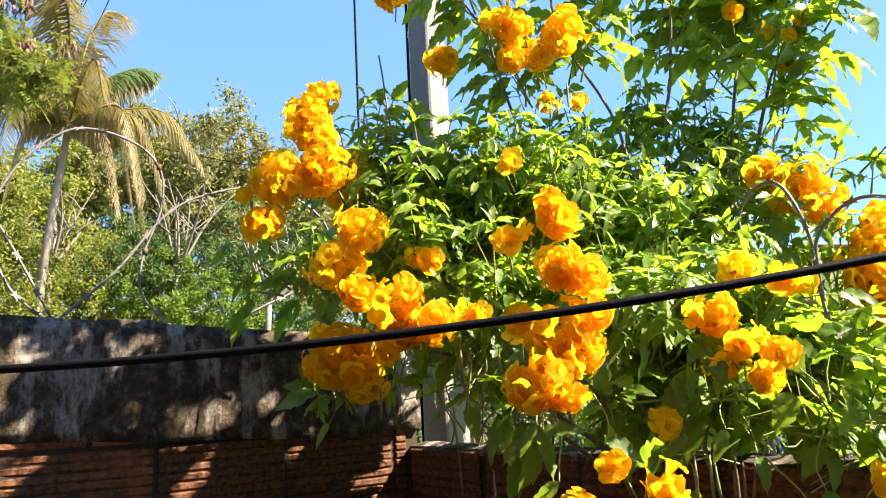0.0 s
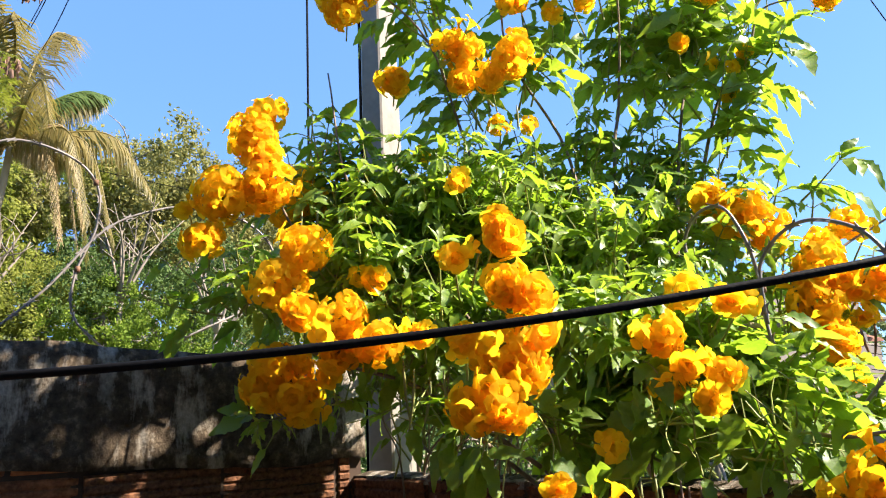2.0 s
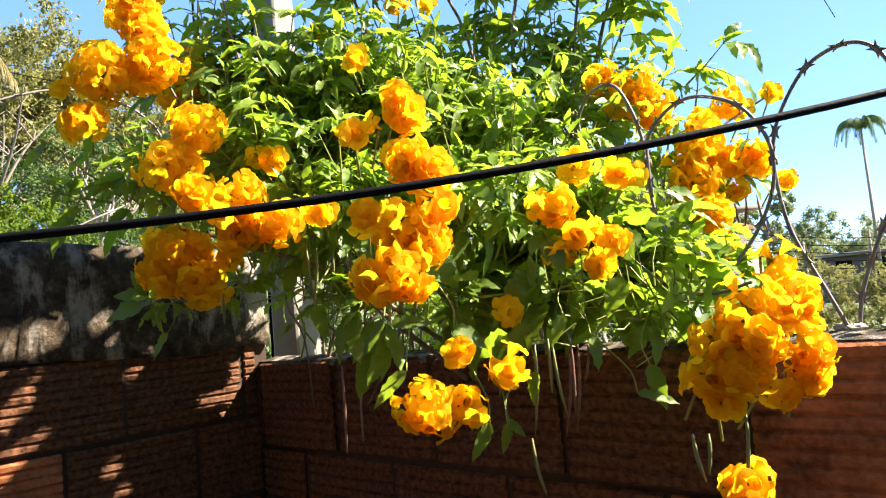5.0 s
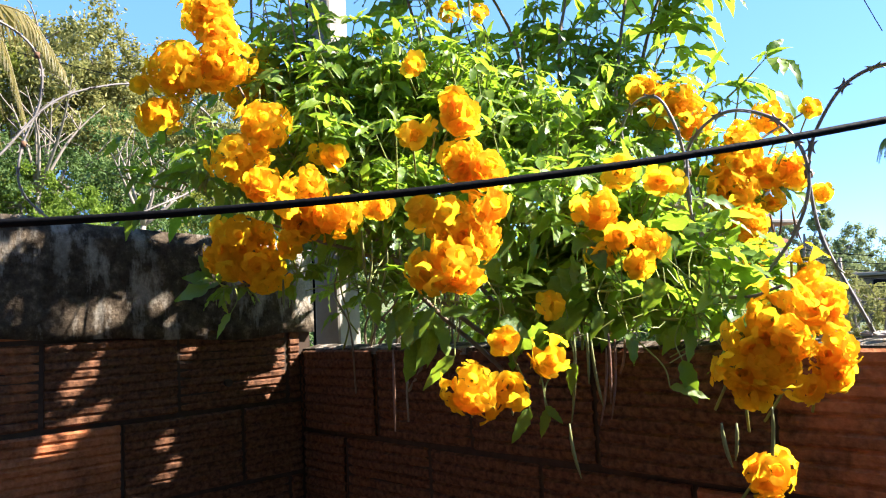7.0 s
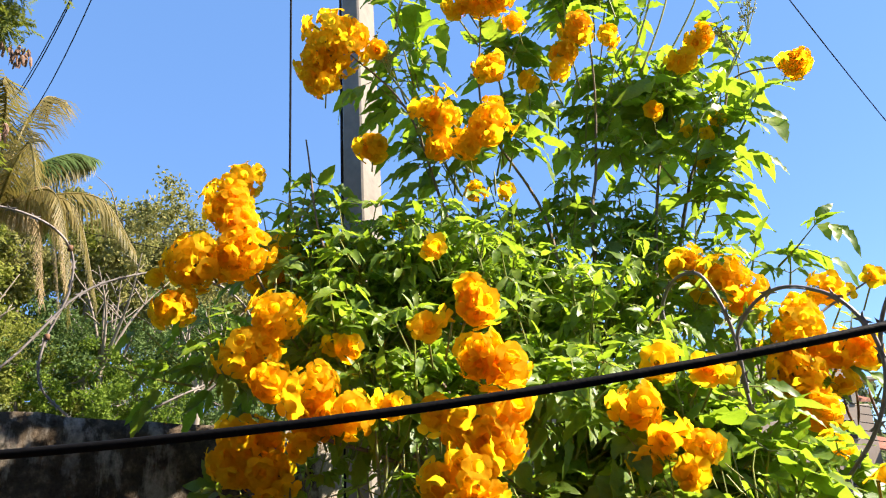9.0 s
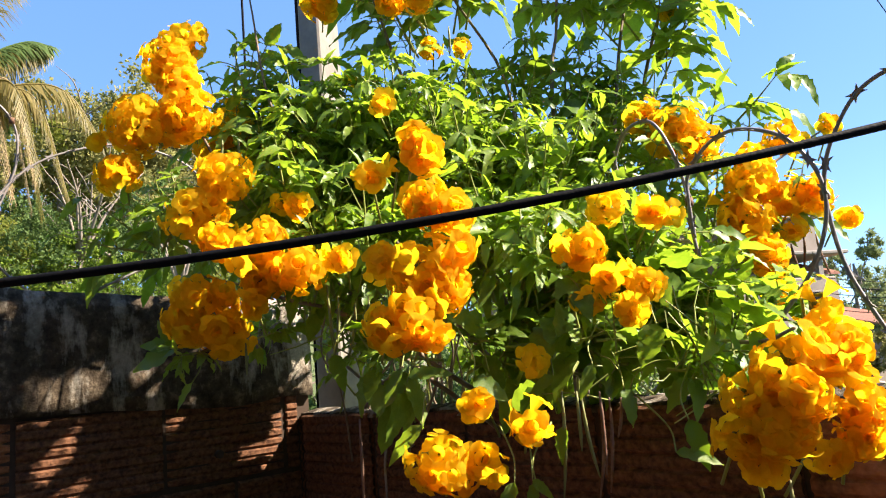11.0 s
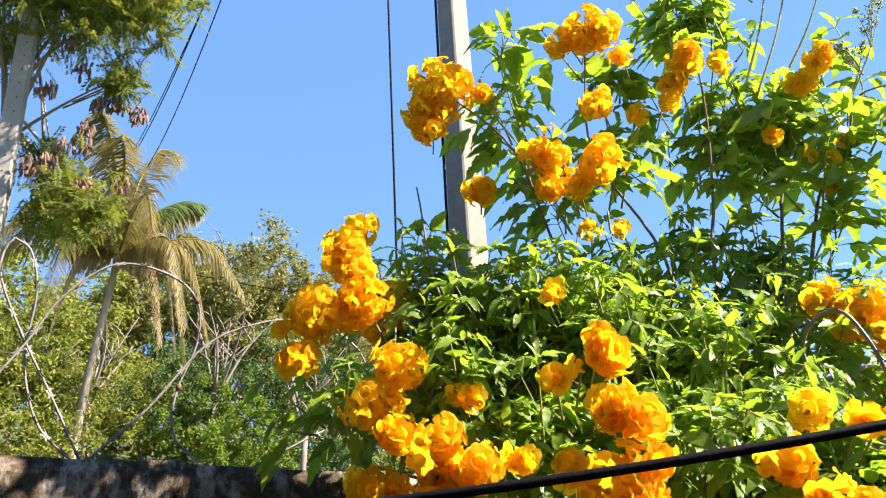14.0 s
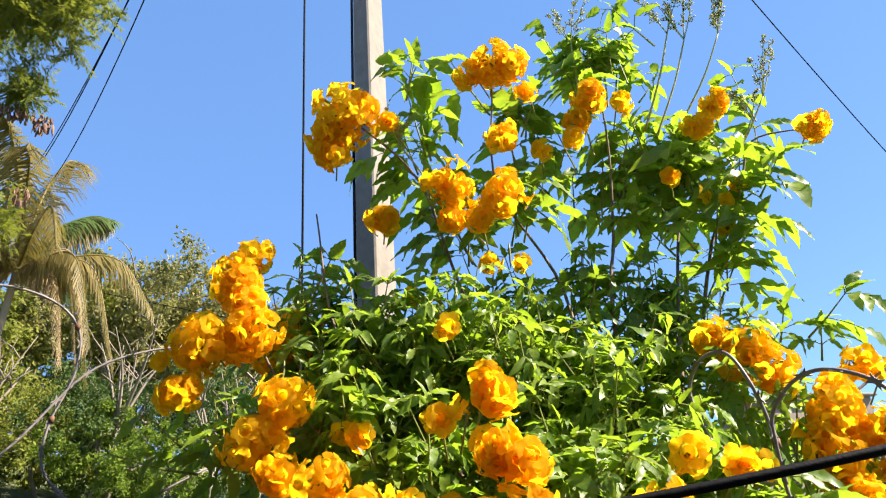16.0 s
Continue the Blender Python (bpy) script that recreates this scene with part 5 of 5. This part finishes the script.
# ---- the houses down the slope ----
def house():
    o = place(21.0, 28, 0.2)
    t = thing("house", "unpainted house with a red tiled roof and a raised tank tower", "house", at=o)
    turn = Matrix.Rotation(radians(28), 4, "Z") @ Matrix.Diagonal((1.52, 1.0, 1.0, 1.0))

    def block(name, lo, hi, material, label=""):
        s = Soup()
        s.box(lo, hi, turn, 0.03)
        return part(name, s.mesh(name, material), t, label)

    block("wall", (-7.0, 0, -2.5), (0.13, 6, 3.45), HOUSEWALL, "grey plastered wall")
    block("upper_wall", (-4.0, 1.2, 3.45), (-0.05, 5, 4.2), HOUSEWALL)
    block("slab", (-4.3, -0.2, 4.2), (0.5, 5.3, 4.33), CONCRETE, "jutting concrete slab")
    block("tank_tower", (-2.6, 0.5, 4.33), (0.12, 3.2, 5.55), HOUSEWALL, "grey water tank tower")
    block("slab", (-2.75, 0.3, 5.55), (0.2, 3.4, 5.64), CONCRETE)
    for x in (-0.30, -2.0):
        block("column", (x - 0.07, -0.05, 3.45), (x + 0.07, 0.10, 4.2), CONCRETE)
    block("garden_wall", (0.3, -0.6, -2.5), (0.78, 3, 1.1), HOUSEWALL)

    def pitched(x0, x1, y0, y1, z0, z1):
        s = Soup()
        n = 2 * int((x1 - x0) / 0.2)
        vs = []
        for k in range(n + 1):
            x, h = x0 + (x1 - x0) * k / n, 0.07 * (k % 2)
            vs += [(x, y0, z0 + h), (x, y1, z1 + h), (x, y1, z1 - 0.06), (x, y0, z0 - 0.06)]
        fs = [(4 * k + a, 4 * k + 4 + a, 4 * k + 4 + (a + 1) % 4, 4 * k + (a + 1) % 4) for k in range(n) for a in range(4)] + [(0, 1, 2, 3), (4 * n + 3, 4 * n + 2, 4 * n + 1, 4 * n)]
        s.add(vs, fs, turn)
        part("roof", s.mesh("roof", ROOF), t, "red clay tiled roof")

    pitched(0.16, 1.5, -1.3, 2.2, 1.72, 2.55)
    pitched(-0.02, 0.42, 0.2, 2.0, 3.6, 4.19)
    block("porch_post", (1.12, -1.2, -2.0), (1.22, -1.08, 1.6), CONCRETE)
    for x, z, w, h in ((-0.9, 0.9, 0.6, 0.8), (-2.4, 0.9, 0.8, 0.8), (-2.2, 2.3, 0.6, 0.8), (-0.9, 2.3, 0.5, 0.7)):
        y = -0.02
        win = block("window", (x, y - 0.03, z), (x + w, y + 0.02, z + h), CONCRETE)
        p = Soup()
        p.box((x + 0.06, y - 0.05, z + 0.06), (x + w - 0.06, y - 0.032, z + h - 0.06), turn)
        part("pane", p.mesh("pane", BLACK), win, "dark window pane")


house()


def far_house():
    o = place(28.2, 60, 0.0)
    t = thing("house", "far grey house with a dark flat roof", "house", at=o)
    turn = Matrix.Rotation(radians(-24), 4, "Z")
    s = Soup()
    s.box((-3, 0, -2), (6, 5, 3.2), turn, 0.05)
    part("wall", s.mesh("wall", WALLPAINT), t)
    r = Soup()
    r.box((-3.4, -0.5, 3.2), (6.4, 5.5, 3.45), turn, 0.04)
    part("roof", r.mesh("roof", CONCRETE), t)
    for k in range(3):
        w = Soup()
        w.box((-2 + 2.6 * k, -0.06, 1.6), (-0.9 + 2.6 * k, 0.02, 2.9), turn)
        part("window", w.mesh("window", BLACK), t)


far_house()
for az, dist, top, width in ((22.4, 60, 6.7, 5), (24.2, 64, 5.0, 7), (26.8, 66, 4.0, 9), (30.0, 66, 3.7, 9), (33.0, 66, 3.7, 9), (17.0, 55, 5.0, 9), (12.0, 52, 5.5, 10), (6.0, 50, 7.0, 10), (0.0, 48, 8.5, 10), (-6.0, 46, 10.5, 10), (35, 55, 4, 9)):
    tree("far_tree", "far green tree below the slope", az, dist, top, width, HAZYLEAF, 2600, 0.6, low=0.1, crowns=6)
for az, dist, top, width in ((25.4, 26, 1.9, 2.6), (27.5, 24, 1.3, 3.0), (30, 23, 0.9, 3), (23.9, 27, 0.2, 1.8), (32.5, 22, 0.8, 3)):
    tree("bush", "low green bush beside the street", az, dist, top, width, OLIVELEAF, 1800, 0.22, low=0.05, crowns=5, category="bush")
for az, dist, top in ((24.5, 24, 2.7), (28.6, 34, 3.0)):
    b = place(az, dist)
    s = Soup()
    s.tube([(0, 0, -0.3), (0, 0, level(top, dist) - b.z)], [0.06, 0.045], 8)
    p = thing("utility_pole", "grey utility pole along the street", "pole", group="street poles", at=b)
    part("shaft", s.mesh("shaft", DARKTRUNK, True), p)
for k in range(5):
    line_wire("street_line", place(20.5, 24, level(3.9 - 0.55 * k, 24)), place(33, 24, level(2.3 - 0.5 * k, 24)), 0.2, 0.012, "thin street cable in front of the houses")


def royal_palm():
    b, top = place(29.0, 55), place(29.0, 55, level(9.9, 55))
    t = thing("far_palm", "distant palm with dark drooping fronds", "palm tree")
    s = Soup()
    s.tube([b, b.lerp(top, 0.5), top], [0.12, 0.10, 0.07], 8)
    part("trunk", s.mesh("trunk", TRUNK, True), t)
    for k in range(11):
        q = 2 * math.pi * k / 11
        d = Vector((math.cos(q), math.sin(q), 0))
        frond([top, top + d * 0.6 + Vector((0, 0, 0.7)), top + d * 1.3 + Vector((0, 0, 0.4)), top + d * 1.7 + Vector((0, 0, -0.8))], 0.6, DARKLEAF, t, 1.0)


royal_palm()


# ---- bricks of the two walls ----
def brick_mesh(length, height, seed, material):
    """A hollow clay brick seen from its ribbed side: shallow grooves run along it."""
    s, ribs, n = Soup(), 9, 12
    prof = []
    for r in range(ribs):
        z0, z1 = height * r / ribs, height * (r + 1) / ribs
        prof += [(z0 + 0.0009, 0.0052), (z0 + 0.0050, 0.0005 * (r % 3)), (z1 - 0.0045, 0.0), (z1 - 0.0009, 0.0052)]
    prof = [(0.0, 0.006)] + prof + [(height, 0.006)]
    vs = []
    for i in range(n + 1):
        x = length * i / n
        for z, y in prof:
            worn = 0.0040 * noise.noise((x * 14 + seed * 7, z * 40, seed)) + (0.004 if i in (0, n) else 0)
            vs.append((x, y + worn, z))
    w = len(prof)
    fs = [(i * w + j, (i + 1) * w + j, (i + 1) * w + j + 1, i * w + j + 1) for i in range(n) for j in range(w - 1)]
    k = len(vs)
    vs += [(0, 0.02, 0), (length, 0.02, 0), (length, 0.02, height), (0, 0.02, height)]
    fs += [(k, k + 1, n * w, 0), (k + 3, w - 1, n * w + w - 1, k + 2), (k, 0, w - 1, k + 3), (k + 1, k + 2, n * w + w - 1, n * w)]
    s.add(vs, fs)
    return s.mesh("brick", material)


def lay(wall, m, tops, joint, length, height, first, mould_shade, darkened_to):
    """Courses of bricks; those nearest the corner carry mould and shade in their colour."""
    clean = [brick_mesh(length - joint, height - joint, k + first, MOULDY if k % 2 else BRICK) for k in range(6)]
    darkened = [brick_mesh(length - joint, height - joint, k + first + 20, mould_shade) for k in range(6)]
    for row, (top, shift) in enumerate(tops):
        s = shift - length * math.ceil(shift / length)
        while s < 4.15:
            if s < 0:
                short = brick_mesh(s + length - joint / 2, height - joint, row, mould_shade)
                part("brick", short, wall, m=m @ Matrix.Translation((0.0, rnd(-0.002, 0.002), top - height + joint / 2)))
            else:
                part("brick", random.choice(darkened if s < darkened_to else clean), wall, m=m @ pose(s + joint / 2, rnd(-0.004, 0.004), top - height + joint / 2, 0, rnd(-0.5, 0.5), rnd(-0.5, 0.5)))
            s += length


# The last number is how far the mould-and-shade bricks reach from the corner.
lay(wall_low, LOW_M, [(1.605 - 0.203 * r, 0.30 if r % 2 == 0 else 0.175) for r in range(8)], 0.011, 0.292, 0.203, 1, MOULD_SHADE, 0.95)
lay(wall_tall, TALL_M, [(1.655 - 0.178 * r, 0.315 if r % 2 == 0 else 0.16) for r in range(-1, 9)], 0.010, 0.279, 0.178, 9, MOULD_SHADE, 0.36)

for along, z in ((0.20, 1.537), (0.74, 1.569)):
    pit = Soup()
    pit.tube([(0, 0, 0), (0, 0.012, 0)], 0.009, 10)
    part("drilled_hole", pit.mesh("drilled_hole", MORTAR), wall_tall, "small dark round hole", m=TALL_M @ Matrix.Translation((along, -0.0075, z)))


# ---- the rough cement along the top of the low wall ----
def mortar_cap():
    s, n = Soup(), 160
    vs = []
    for i in range(n + 1):
        x = 4.2 * i / n
        h = 1.603 + 0.006 * noise.noise((x * 12, 3, 0)) + 0.004 * noise.noise((x * 45, 3, 0))
        e = 0.006 * noise.noise((x * 16, 9, 0)) + 0.004
        vs += [LOW_M @ Vector(q) for q in ((x, e, 1.590), (x, e + 0.003, h), (x, 0.055, h + 0.008), (x, 0.10, h), (x, 0.108, 1.590))]
    fs = [(5 * i + j, 5 * i + 5 + j, 5 * i + 6 + j, 5 * i + 1 + j) for i in range(n) for j in range(4)] + [(0, 1, 2, 3, 4), (5 * n + 4, 5 * n + 3, 5 * n + 2, 5 * n + 1, 5 * n)]
    s.add(vs, fs)
    part("mortar_cap", s.mesh("mortar_cap", PLASTER), wall_low, "pale rough mortar along the wall top")


def cement_lump(s_at, out, size):
    t = Soup()
    vs, fs = [], []
    for j in range(5):
        for i in range(8):
            q, f = 2 * math.pi * i / 8, math.pi * (j + 0.5) / 5
            r = size * (1 + 0.45 * noise.noise((s_at * 50 + math.cos(q) * 1.3, math.sin(q) * 1.3, f * 1.5)))
            vs.append((1.5 * r * math.sin(f) * math.cos(q), r * math.sin(f) * math.sin(q), 0.55 * r * math.cos(f)))
    fs = [(8 * j + i, 8 * j + 8 + i, 8 * j + 8 + (i + 1) % 8, 8 * j + (i + 1) % 8) for j in range(4) for i in range(8)] + [tuple(reversed(range(8)))[::-1], tuple(range(32, 40))]
    t.add(vs, fs)
    ob = part("cement_lump", t.mesh("cement_lump", LUMP))
    ob.location = on_low(s_at, 1.612 + 0.3 * size, -out)
    tagged(ob, "small pale lump of dried cement on the wall top", "cement lump", group="lumps on the low wall")


LUMP = plain("dried_cement", (0.36, 0.32, 0.27), 0.95, 0, 0.25, 60)
mortar_cap()
for s_at, out, size in ((1.235, 0.05, 0.011), (1.262, 0.03, 0.008), (1.285, 0.06, 0.012), (1.31, 0.035, 0.014), (1.338, 0.055, 0.009), (1.37, 0.04, 0.012), (1.405, 0.06, 0.010), (1.20, 0.06, 0.008), (1.46, 0.04, 0.011), (1.55, 0.06, 0.012)):
    cement_lump(s_at, out, size * 0.62)
